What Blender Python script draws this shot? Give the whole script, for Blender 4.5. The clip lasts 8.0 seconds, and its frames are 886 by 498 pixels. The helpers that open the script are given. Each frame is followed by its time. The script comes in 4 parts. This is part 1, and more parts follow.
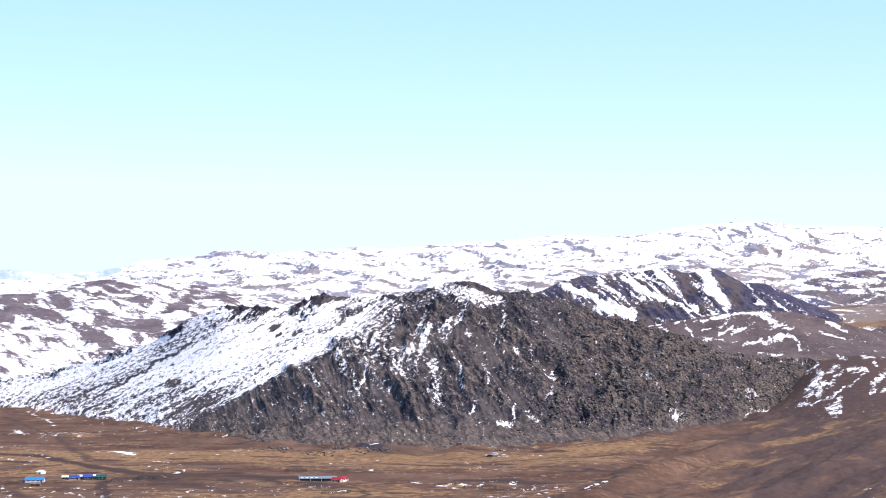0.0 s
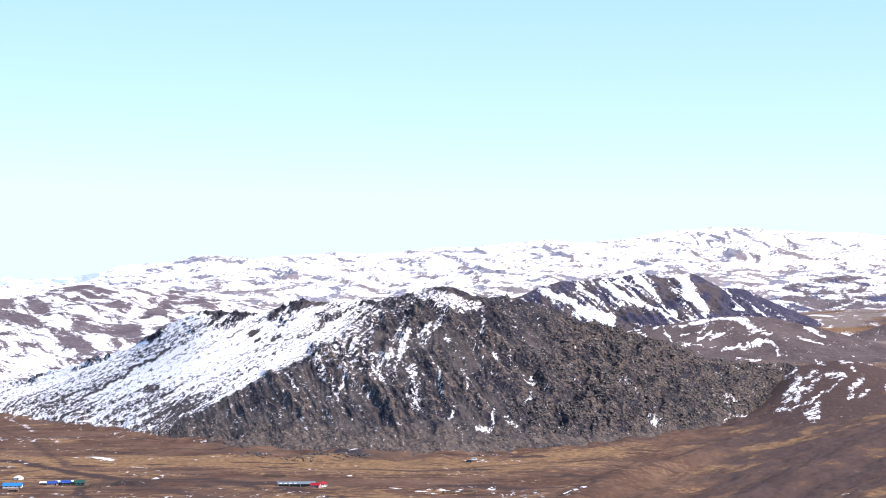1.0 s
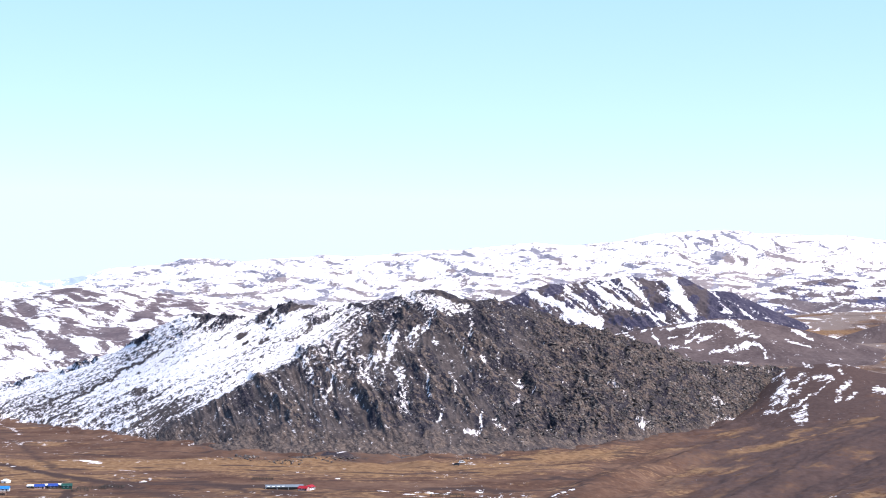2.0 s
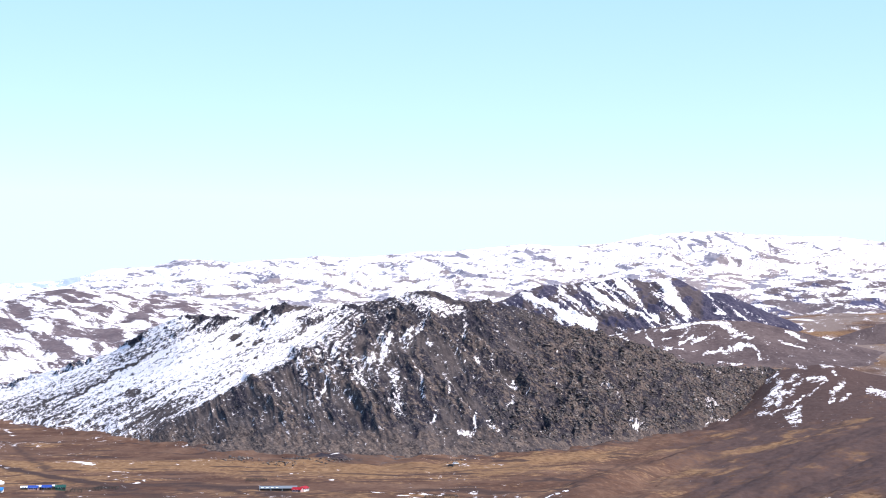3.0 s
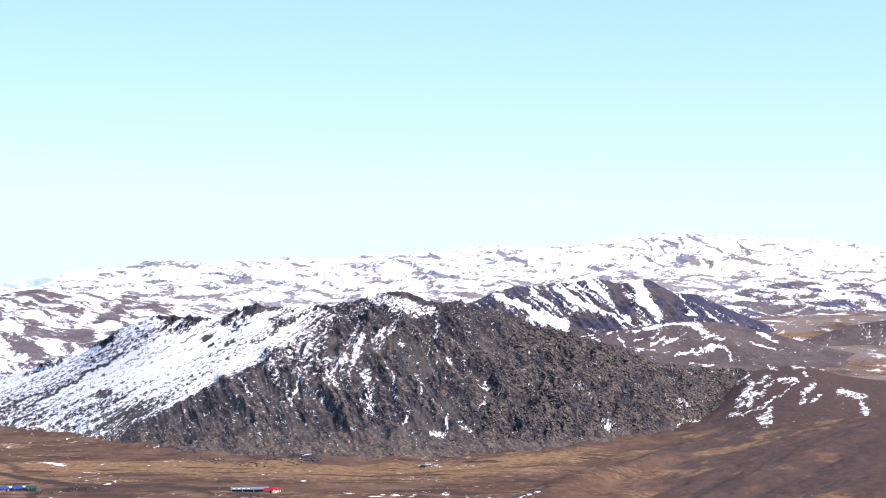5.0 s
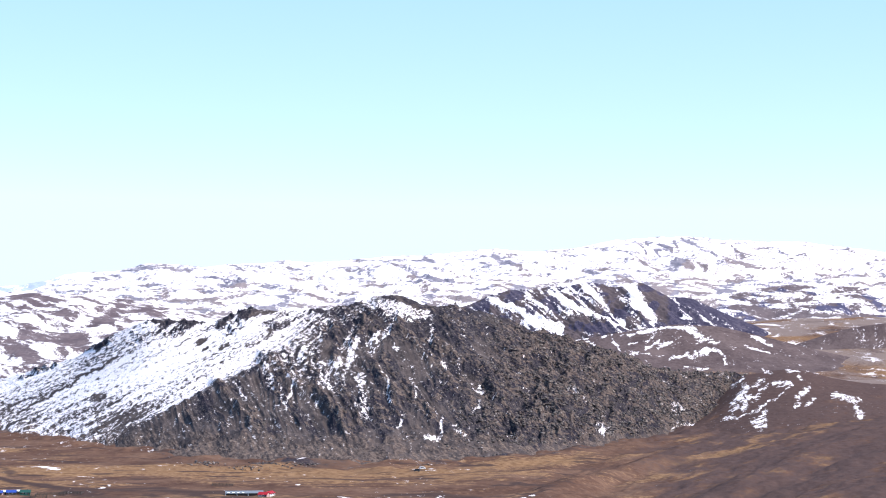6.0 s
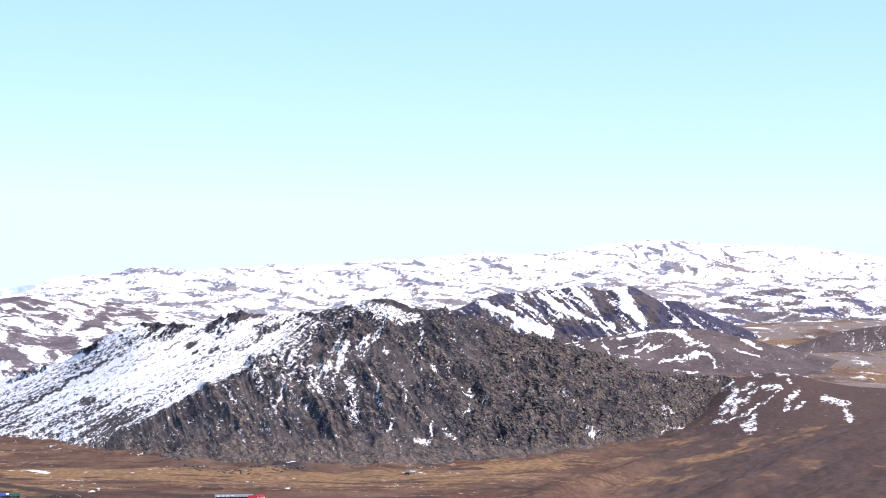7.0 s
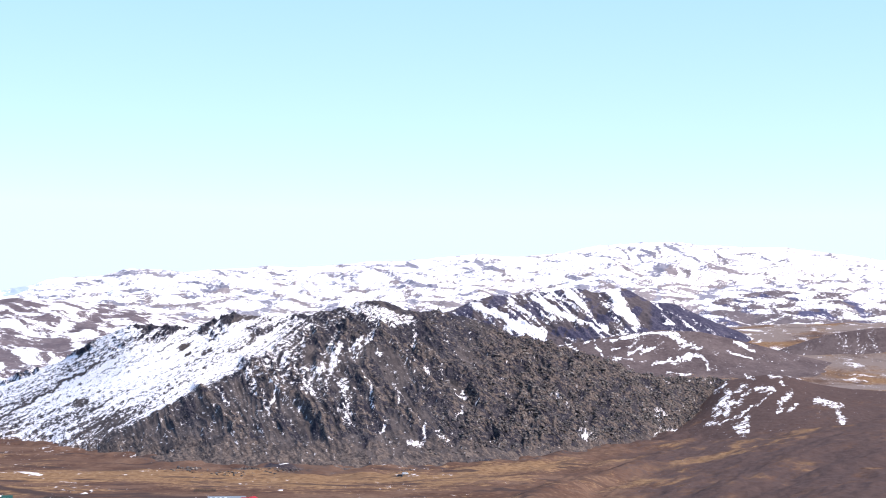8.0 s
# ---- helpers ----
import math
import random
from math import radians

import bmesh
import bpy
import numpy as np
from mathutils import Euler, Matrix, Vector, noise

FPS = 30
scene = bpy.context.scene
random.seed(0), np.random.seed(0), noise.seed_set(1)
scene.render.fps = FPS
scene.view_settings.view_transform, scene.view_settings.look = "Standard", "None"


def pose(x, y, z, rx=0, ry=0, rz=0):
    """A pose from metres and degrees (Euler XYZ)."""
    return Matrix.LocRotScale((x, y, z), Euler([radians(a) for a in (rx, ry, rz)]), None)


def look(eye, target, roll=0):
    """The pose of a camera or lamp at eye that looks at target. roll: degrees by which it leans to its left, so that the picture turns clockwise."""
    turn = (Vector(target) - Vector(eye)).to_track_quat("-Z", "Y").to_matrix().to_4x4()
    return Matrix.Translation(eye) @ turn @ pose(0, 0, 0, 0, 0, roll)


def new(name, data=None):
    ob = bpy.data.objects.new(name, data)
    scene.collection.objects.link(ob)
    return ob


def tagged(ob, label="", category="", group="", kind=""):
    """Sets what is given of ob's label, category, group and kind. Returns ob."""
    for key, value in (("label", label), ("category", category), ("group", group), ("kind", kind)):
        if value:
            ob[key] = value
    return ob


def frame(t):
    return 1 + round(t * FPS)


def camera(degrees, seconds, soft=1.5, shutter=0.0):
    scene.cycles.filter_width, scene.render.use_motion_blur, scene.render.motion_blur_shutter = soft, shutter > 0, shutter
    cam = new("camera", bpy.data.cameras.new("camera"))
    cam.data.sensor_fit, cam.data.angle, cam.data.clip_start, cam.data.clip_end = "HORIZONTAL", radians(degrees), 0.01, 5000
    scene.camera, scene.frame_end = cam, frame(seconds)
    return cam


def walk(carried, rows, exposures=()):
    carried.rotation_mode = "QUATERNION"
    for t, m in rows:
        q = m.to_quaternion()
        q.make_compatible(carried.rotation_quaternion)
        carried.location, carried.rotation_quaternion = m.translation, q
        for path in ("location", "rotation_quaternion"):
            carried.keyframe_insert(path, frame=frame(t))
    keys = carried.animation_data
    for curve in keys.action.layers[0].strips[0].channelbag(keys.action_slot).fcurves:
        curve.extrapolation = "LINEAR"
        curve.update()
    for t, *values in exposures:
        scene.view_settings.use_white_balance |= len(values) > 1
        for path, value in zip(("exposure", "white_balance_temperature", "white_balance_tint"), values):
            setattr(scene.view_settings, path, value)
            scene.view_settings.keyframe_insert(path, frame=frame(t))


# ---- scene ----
# Camera: it stands still on a height over the valley and pans slowly to the right.
cam = camera(27.0, 8.0, soft=1.05)
EYE, TILT = 122.0, 1.385
# seconds, turn, rise and lean in degrees
TURNS = [
    (0.0, 0.000, 0.000, 0.000),
    (0.5, -0.317, 0.092, -0.020),
    (1.0, -0.651, 0.164, -0.005),
    (1.5, -0.892, 0.217, -0.010),
    (3.0, -1.210, 0.292, 0.000),
    (3.5, -1.402, 0.300, -0.045),
    (4.0, -1.663, 0.300, -0.060),
    (4.5, -1.920, 0.300, -0.065),
    (6.0, -2.243, 0.436, -0.060),
    (6.5, -2.387, 0.506, -0.055),
    (7.0, -2.556, 0.542, -0.065),
    (7.5, -2.632, 0.567, -0.075),
    (8.0, -2.770, 0.604, -0.100),
]
walk(cam, [(t, pose(0, 0, EYE, 90 + TILT + rise, lean, turn)) for t, turn, rise, lean in TURNS], [(0.0, 0.62), (8.0, 0.62)])

# World, sun
SUN_HEIGHT, SUN_TURN = 49.0, 114.0  # degrees; turned from straight ahead to the right
world = bpy.data.worlds.new("sky")
scene.world = world
world.use_nodes = True
nodes, links = world.node_tree.nodes, world.node_tree.links
sky = nodes.new("ShaderNodeTexSky")
sky.sky_type, sky.sun_disc = "NISHITA", False
sky.sun_elevation, sky.sun_rotation = radians(SUN_HEIGHT), radians(SUN_TURN)
sky.altitude, sky.air_density, sky.dust_density, sky.ozone_density = 2400, 1.0, 0.0, 1.0
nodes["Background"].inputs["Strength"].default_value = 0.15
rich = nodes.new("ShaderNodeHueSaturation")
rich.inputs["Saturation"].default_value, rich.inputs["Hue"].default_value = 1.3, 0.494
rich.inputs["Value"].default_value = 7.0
soften = nodes.new("ShaderNodeGamma")  # thin high haze evens out the sky
soften.inputs["Gamma"].default_value = 0.43
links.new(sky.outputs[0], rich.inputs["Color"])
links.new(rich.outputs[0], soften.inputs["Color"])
veil = nodes.new("ShaderNodeMix")  # the pale haze near the horizon is never whiter than this
veil.data_type, veil.blend_type = "RGBA", "DARKEN"
veil.inputs["Factor"].default_value = 1.0
veil.inputs["B"].default_value = (3.8, 4.4, 7.0, 1)
deep = nodes.new("ShaderNodeMix")  # the clear blue of dry mountain air
deep.data_type, deep.blend_type = "RGBA", "MULTIPLY"
deep.inputs["Factor"].default_value = 1.0
deep.inputs["B"].default_value = (0.88, 0.98, 1.27, 1)
links.new(soften.outputs[0], deep.inputs["A"])
links.new(deep.outputs["Result"], veil.inputs["A"])
links.new(veil.outputs["Result"], nodes["Background"].inputs["Color"])
sun = new("sun", bpy.data.lights.new("sun", "SUN"))
sun.data.energy, sun.data.angle, sun.data.color = 4.4, radians(0.53), (1.0, 0.925, 0.86)
away = Vector((math.sin(radians(SUN_TURN)) * math.cos(radians(SUN_HEIGHT)), math.cos(radians(SUN_TURN)) * math.cos(radians(SUN_HEIGHT)), math.sin(radians(SUN_HEIGHT))))
sun.matrix_world = look(away * 300, (0, 0, 0))


# Noise on arrays
TURNED = np.arange(65536) / 65536.0 * 2 * math.pi
COSINE, SINE = np.cos(TURNED).astype(np.float32), np.sin(TURNED).astype(np.float32)


def lattice(ix, iy, seed):
    n = ix * np.uint32(374761393) + iy * np.uint32(668265263) + np.uint32((seed * 1442695041) & 0xFFFFFFFF)
    n = (n ^ (n >> np.uint32(13))) * np.uint32(1274126177)
    n = (n ^ (n >> np.uint32(16))) * np.uint32(1103515245)
    return (n ^ (n >> np.uint32(15))) & np.uint32(0xFFFF)


def wave(x, y, seed=0):
    """Gradient noise, about -0.7 to 0.7."""
    x, y = np.broadcast_arrays(np.asarray(x, float), np.asarray(y, float))
    ix, iy = np.floor(x), np.floor(y)
    fx, fy = (x - ix).astype(np.float32), (y - iy).astype(np.float32)
    ix, iy = ix.astype(np.int64).astype(np.uint32), iy.astype(np.int64).astype(np.uint32)
    sx, sy = fx * fx * fx * (fx * (fx * 6 - 15) + 10), fy * fy * fy * (fy * (fy * 6 - 15) + 10)

    def corner(dx, dy):
        a = lattice(ix + np.uint32(dx), iy + np.uint32(dy), seed)
        return COSINE[a] * (fx - dx) + SINE[a] * (fy - dy)

    low = corner(0, 0) * (1 - sx) + corner(1, 0) * sx
    high = corner(0, 1) * (1 - sx) + corner(1, 1) * sx
    return low * (1 - sy) + high * sy


def cloud(x, y, seed=0, octaves=4, gain=0.5):
    total, size = 0.0, 1.0
    for i in range(octaves):
        total = total + size * wave(np.asarray(x) * 2 ** i + 17.3 * i, np.asarray(y) * 2 ** i - 9.1 * i, seed + i)
        size *= gain
    return total


def crest(x, y, seed=0, octaves=3, gain=0.5):
    """Sharp ridges, about -0.6 to 0.5."""
    total, size = 0.0, 1.0
    for i in range(octaves):
        total = total + size * (0.5 - 2 * np.abs(wave(np.asarray(x) * 2 ** i + 5.7 * i, np.asarray(y) * 2 ** i + 3.3 * i, seed + i)))
        size *= gain
    return total


def ease(low, high, x):
    t = np.clip((np.asarray(x, float) - low) / (high - low), 0, 1)
    return t * t * (3 - 2 * t)


def patches(x, y, size, seed):
    """Torn patches, drawn out along the slopes."""
    bend = 0.7 * cloud(x / size / 2, y / size / 2, seed + 20, 2)
    return cloud(x / size + bend, y / size - bend, seed, 6, 0.62)


def strokes(rows, a, z, fray=0.0):
    """Patches: rows of across, height, across, height, half width and strength, on a slope's face."""
    best = np.zeros(np.broadcast(a, z).shape)
    if fray:
        a, z = a + fray * cloud(a / (fray * 5), z / (fray * 3), 3, 4, 0.6), z + 0.6 * fray * cloud(a / (fray * 5), z / (fray * 3), 4, 4, 0.6)
    for a0, z0, a1, z1, half, strength in rows:
        da, dz = a1 - a0, z1 - z0
        t = np.clip(((a - a0) * da + (z - z0) * dz) / (da * da + dz * dz + 1e-6), 0, 1)
        gap = np.hypot(a - a0 - t * da, z - z0 - t * dz) / half
        best = np.maximum(best, strength * (1 - ease(0.0, 1.7, gap)))
    return best


# Materials
def material(name, rough=0.9):
    m = bpy.data.materials.new(name)
    m.use_nodes = True
    shader = m.node_tree.nodes["Principled BSDF"]
    shader.inputs["Roughness"].default_value = rough
    shader.inputs["Specular IOR Level"].default_value = 0.2
    return m, m.node_tree.nodes, m.node_tree.links, shader


def noise_node(nodes, links, scale, detail=4.0, rough=0.55, stretch=(1, 1, 1)):
    place = nodes.new("ShaderNodeNewGeometry")
    scaled = nodes.new("ShaderNodeVectorMath")
    scaled.operation = "MULTIPLY"
    scaled.inputs[1].default_value = stretch
    links.new(place.outputs["Position"], scaled.inputs[0])
    n = nodes.new("ShaderNodeTexNoise")
    n.inputs["Scale"].default_value, n.inputs["Detail"].default_value, n.inputs["Roughness"].default_value = scale, detail, rough
    links.new(scaled.outputs[0], n.inputs["Vector"])
    return n.outputs["Fac"]


def ramp(nodes, links, fac, stops):
    r = nodes.new("ShaderNodeValToRGB")
    while len(r.color_ramp.elements) < len(stops):
        r.color_ramp.elements.new(0.5)
    for e, (p, c) in zip(r.color_ramp.elements, stops):
        e.position, e.color = p, (*c, 1)
    links.new(fac, r.inputs[0])
    return r.outputs[0]


def mix(nodes, links, fac, a, b):
    m = nodes.new("ShaderNodeMix")
    m.data_type = "RGBA"
    links.new(fac, m.inputs["Factor"])
    links.new(a, m.inputs["A"])
    links.new(b, m.inputs["B"])
    return m.outputs["Result"]


def maths(nodes, links, op, a, b):
    m = nodes.new("ShaderNodeMath")
    m.operation = op
    for i, v in enumerate((a, b)):
        if isinstance(v, (int, float)):
            m.inputs[i].default_value = v
        else:
            links.new(v, m.inputs[i])
    return m.outputs[0]


def spread(nodes, links, value, low, high):
    r = nodes.new("ShaderNodeMapRange")
    r.interpolation_type = "SMOOTHSTEP"
    r.inputs["From Min"].default_value, r.inputs["From Max"].default_value = low, high
    links.new(value, r.inputs["Value"])
    return r.outputs["Result"]


def attribute(nodes, name):
    a = nodes.new("ShaderNodeAttribute")
    a.attribute_name = name
    return a.outputs["Fac"]


def mountain_material(name, rock, soil, grain, fine, snow_edge=0.12, bump=0.6, grass=None, track=False, ribbed=False):
    """Rock and soil under patchy snow. rock, soil: stops of colour; grain, fine: noise scales per metre."""
    m, nodes, links, shader = material(name, 0.96)
    shader.inputs["Specular IOR Level"].default_value = 0.03
    coarse, small = noise_node(nodes, links, grain, 5), noise_node(nodes, links, fine, 4, 0.65)
    crumb = noise_node(nodes, links, fine * 2.6, 3, 0.6)
    blend = maths(nodes, links, "ADD", maths(nodes, links, "MULTIPLY", coarse, 0.3), maths(nodes, links, "MULTIPLY", small, 0.35))
    stone = ramp(nodes, links, spread(nodes, links, maths(nodes, links, "ADD", blend, maths(nodes, links, "MULTIPLY", crumb, 0.35)), 0.34, 0.68), rock)
    earth = ramp(nodes, links, spread(nodes, links, maths(nodes, links, "ADD", maths(nodes, links, "MULTIPLY", coarse, 0.6), maths(nodes, links, "MULTIPLY", small, 0.4)), 0.3, 0.7), soil)
    jag = maths(nodes, links, "MULTIPLY", maths(nodes, links, "SUBTRACT", small, 0.5), 1.1)
    fray = maths(nodes, links, "ADD", jag, maths(nodes, links, "MULTIPLY", maths(nodes, links, "SUBTRACT", crumb, 0.5), 1.3))
    bare = mix(nodes, links, spread(nodes, links, maths(nodes, links, "ADD", attribute(nodes, "rock"), jag), 0.35, 0.65), earth, stone)
    if grass:
        straw = ramp(nodes, links, spread(nodes, links, small, 0.3, 0.7), grass)
        tear = jag
        if ribbed:  # slanting layers of rock
            place = nodes.new("ShaderNodeNewGeometry")
            turned = nodes.new("ShaderNodeCombineXYZ")
            for i, axis in enumerate([(0.24, 0.0, 0.36), (-0.11, 0.0, 0.11), (0.0, 0.03, 0.0)]):
                dot = nodes.new("ShaderNodeVectorMath")
                dot.operation = "DOT_PRODUCT"
                dot.inputs[1].default_value = axis
                links.new(place.outputs["Position"], dot.inputs[0])
                links.new(dot.outputs["Value"], turned.inputs[i])
            layers = nodes.new("ShaderNodeTexNoise")
            layers.inputs["Scale"].default_value, layers.inputs["Detail"].default_value, layers.inputs["Roughness"].default_value = 1.0, 4.0, 0.6
            links.new(turned.outputs[0], layers.inputs["Vector"])
            tear = maths(nodes, links, "ADD", maths(nodes, links, "MULTIPLY", jag, 0.5), maths(nodes, links, "MULTIPLY", maths(nodes, links, "SUBTRACT", layers.outputs["Fac"], 0.5), 5.0))
            tear = maths(nodes, links, "MULTIPLY", tear, spread(nodes, links, attribute(nodes, "straw"), 0.0, 0.3))
        bare = mix(nodes, links, spread(nodes, links, maths(nodes, links, "ADD", attribute(nodes, "straw"), tear), 0.3, 0.7), bare, straw)
    if track:
        moor = ramp(nodes, links, small, [(0.2, (0.055, 0.034, 0.031)), (0.8, (0.1, 0.064, 0.056))])
        bare = mix(nodes, links, spread(nodes, links, maths(nodes, links, "ADD", attribute(nodes, "moor"), jag), 0.3, 0.7), bare, moor)
        # far plain: paler ground colour that includes the haze over it
        steppe = ramp(nodes, links, small, [(0.2, (0.15, 0.112, 0.1)), (0.8, (0.225, 0.168, 0.145))])
        bare = mix(nodes, links, spread(nodes, links, maths(nodes, links, "ADD", attribute(nodes, "plain"), jag), 0.2, 0.8), bare, steppe)
        dirt = ramp(nodes, links, small, [(0.0, (0.042, 0.026, 0.023)), (1.0, (0.078, 0.05, 0.043))])
        bare = mix(nodes, links, spread(nodes, links, maths(nodes, links, "ADD", attribute(nodes, "mud"), maths(nodes, links, "MULTIPLY", jag, 0.5)), 0.2, 0.8), bare, dirt)
    snow = ramp(nodes, links, coarse, [(0.2, (0.8, 0.725, 0.735)), (0.8, (0.95, 0.872, 0.868))])
    white = spread(nodes, links, maths(nodes, links, "ADD", attribute(nodes, "snow"), fray), 0.5 - snow_edge, 0.5 + snow_edge)
    links.new(mix(nodes, links, white, bare, snow), shader.inputs["Base Color"])
    b = nodes.new("ShaderNodeBump")
    b.inputs["Strength"].default_value, b.inputs["Distance"].default_value = bump, 0.25 / fine
    links.new(maths(nodes, links, "ADD", small, maths(nodes, links, "MULTIPLY", tear, 0.45)) if ribbed else small, b.inputs["Height"])
    links.new(b.outputs[0], shader.inputs["Normal"])
    return m


DARK_ROCK = [(0.0, (0.016, 0.014, 0.022)), (0.42, (0.034, 0.03, 0.038)), (0.75, (0.074, 0.062, 0.062)), (1.0, (0.2, 0.158, 0.145))]
BROWN_SOIL = [(0.0, (0.066, 0.035, 0.026)), (0.5, (0.112, 0.062, 0.044)), (1.0, (0.163, 0.097, 0.067))]
STRAW = [(0.0, (0.14, 0.077, 0.042)), (0.5, (0.202, 0.114, 0.062)), (1.0, (0.265, 0.157, 0.087))]
MAUVE_SOIL = [(0.0, (0.042, 0.025, 0.028)), (0.5, (0.069, 0.041, 0.044)), (1.0, (0.108, 0.067, 0.066))]
# rock greyed towards lavender, in place of aerial haze
HAZED_ROCK = [(0.0, (0.13, 0.125, 0.165)), (0.5, (0.2, 0.186, 0.22)), (1.0, (0.28, 0.255, 0.28))]
HILL_SOIL = [(0.0, (0.044, 0.036, 0.036)), (0.5, (0.071, 0.057, 0.056)), (1.0, (0.107, 0.085, 0.08))]
MAT_HILL = mountain_material("craggy_rock", DARK_ROCK, HILL_SOIL, 0.07, 0.42, snow_edge=0.2, bump=1.3, grass=[(0.0, (0.055, 0.041, 0.04)), (1.0, (0.165, 0.125, 0.105))], ribbed=True)
MAT_GROUND = mountain_material("valley_soil", DARK_ROCK, BROWN_SOIL, 0.02, 0.2, bump=0.4, grass=STRAW, track=True)
MAT_NEAR = mountain_material("brown_slope", DARK_ROCK, MAUVE_SOIL, 0.03, 0.25)
# brown soil lightened to mauve to paint the haze at this distance
MAT_FOOT = mountain_material("hazed_brown_slope", DARK_ROCK, [(0.0, (0.07, 0.05, 0.051)), (0.5, (0.1, 0.073, 0.072)), (1.0, (0.138, 0.102, 0.097))], 0.02, 0.16, grass=STRAW)
# dark rock with the blue of distance haze painted in
MAT_RIDGE = mountain_material("hazed_dark_rock", [(0.0, (0.03, 0.028, 0.05)), (0.5, (0.056, 0.05, 0.077)), (1.0, (0.12, 0.1, 0.12))],
                             [(0.0, (0.056, 0.044, 0.049)), (1.0, (0.105, 0.083, 0.086))], 0.03, 0.18)
# the mauve in this soil is distance haze mixed into brown
MAT_LEFT = mountain_material("hazed_moor", DARK_ROCK, [(0.0, (0.095, 0.07, 0.078)), (0.5, (0.13, 0.1, 0.107)), (1.0, (0.175, 0.137, 0.142))], 0.02, 0.16)
# mauve soil and blue rock: haze over the hills, held in the colours
MAT_EAST = mountain_material("hazed_blue_slope", [(0.0, (0.05, 0.05, 0.092)), (1.0, (0.11, 0.1, 0.155))], [(0.0, (0.1, 0.077, 0.083)), (1.0, (0.165, 0.132, 0.136))], 0.02, 0.16)
# pale blue base colour paints the haze in front of these peaks
MAT_PEAKS = mountain_material("haze_painted_rock", [(0.0, (0.3, 0.36, 0.6)), (1.0, (0.42, 0.47, 0.68))], [(0.0, (0.3, 0.36, 0.6)), (1.0, (0.42, 0.47, 0.68))], 0.02, 0.16, bump=0.2)
# haze over the far range is put into its rock and soil colours
MAT_FAR = mountain_material("hazed_far_rock", HAZED_ROCK, [(0.0, (0.155, 0.128, 0.135)), (1.0, (0.25, 0.208, 0.21))], 0.02, 0.16, bump=0.4)


# Land forms
def sheet(name, x, y, z, values, mat, label, category, kind="structure"):
    """One mesh from a grid of places, with a value at each point for every named property."""
    rows, cols = x.shape
    mesh = bpy.data.meshes.new(name)
    n = rows * cols
    mesh.vertices.add(n)
    mesh.vertices.foreach_set("co", np.stack([x, y, z], -1).astype(np.float32).ravel())
    i = (np.arange(rows - 1)[:, None] * cols + np.arange(cols - 1)[None, :]).ravel()
    quads = np.stack([i, i + 1, i + cols + 1, i + cols], -1).astype(np.int32)
    mesh.loops.add(quads.size)
    mesh.loops.foreach_set("vertex_index", quads.ravel())
    mesh.polygons.add(len(quads))
    mesh.polygons.foreach_set("loop_start", np.arange(len(quads), dtype=np.int32) * 4)
    mesh.polygons.foreach_set("use_smooth", np.ones(len(quads), bool))
    mesh.update(calc_edges=True)
    for key, value in values.items():
        mesh.attributes.new(key, "FLOAT", "POINT").data.foreach_set("value", np.broadcast_to(value, x.shape).astype(np.float32).ravel())
    mesh.materials.append(mat)
    return tagged(new(name, mesh), label, category, "", kind)


OUTCROPS = [
    (-125, 1438, 8.8, 10.4, 120),
    (-80, 1427, 13.1, 12.3, 260),
    (-96, 1402, 6.4, 5.7, 60),
    (-59, 1446, 11.1, 12.1, 160),
    (105, 1517, 7.0, 10.4, 60),
    (42, 1422, 4.4, 4.3, 30),
]


def valley(x, y):
    """Height of the valley floor."""
    d = np.hypot(x, y)
    side = x / np.maximum(d, 1)
    z = 62 * ease(3250, 4000, d) + 40 * ease(3600, 5200, d)
    z = z + 16 * ease(3300, 4350, d) * ease(0.15, 0.22, side)
    out = ease(200, 700, d)
    z = z + out * ease(0.125, 0.3, side) * ease(2400, 1800, d) * (22 + 5 * wave(x / 260, y / 300, 5))
    z = z + out * (1.6 * cloud(x / 160, y / 120, 7, 3) + 0.35 * cloud(x / 22, y / 22, 8, 3))
    for cx, cy, rx, ry, n in OUTCROPS:
        z = z + 1.8 * np.exp(-((x - cx) / rx / 1.3) ** 2 - ((y - cy) / ry / 1.5) ** 2)
    z = z + ease(3200, 4000, d) * 7 * cloud(x / 210, y / 240, 9, 3)
    height = 120.3 * np.exp(-(d / 330.0) ** 1.5)  # the height under the camera
    return z + height


def face(profile, ref, across, s, curve):
    """The smooth face of a range: rows of across (at the distance ref), distance and height of its crest, distance of its foot.
    s runs from 0 at the foot to 1 at the crest and on behind it. Returns x, y, z."""
    p = np.array(profile)
    up = np.clip(s, 0, 1)
    wide = 0.04 * ref * np.linspace(-1, 1, 13)

    def along(i):
        rounded = sum(np.interp(across + w, p[:, 0], p[:, i]) for w in wide) / 13
        crisp = sum(np.interp(across + w, p[:, 0], p[:, i]) for w in 0.07 * wide[::3]) / 5
        return rounded + (crisp - rounded) * (ease(0.5, 1.0, s) if i == 2 else 0)

    crest_y, crest_z, foot_y = along(1), along(2), along(3)
    y = foot_y + (crest_y - foot_y) * s
    low = -4.0
    z = low + (crest_z - low) * (curve * up + (1 - curve) * up * up * (1.6 - 0.6 * up))
    z = z - np.maximum(s - 1, 0) * (crest_y - foot_y) * 0.35 + np.minimum(s, 0) * 30
    return across / ref * y, y, z


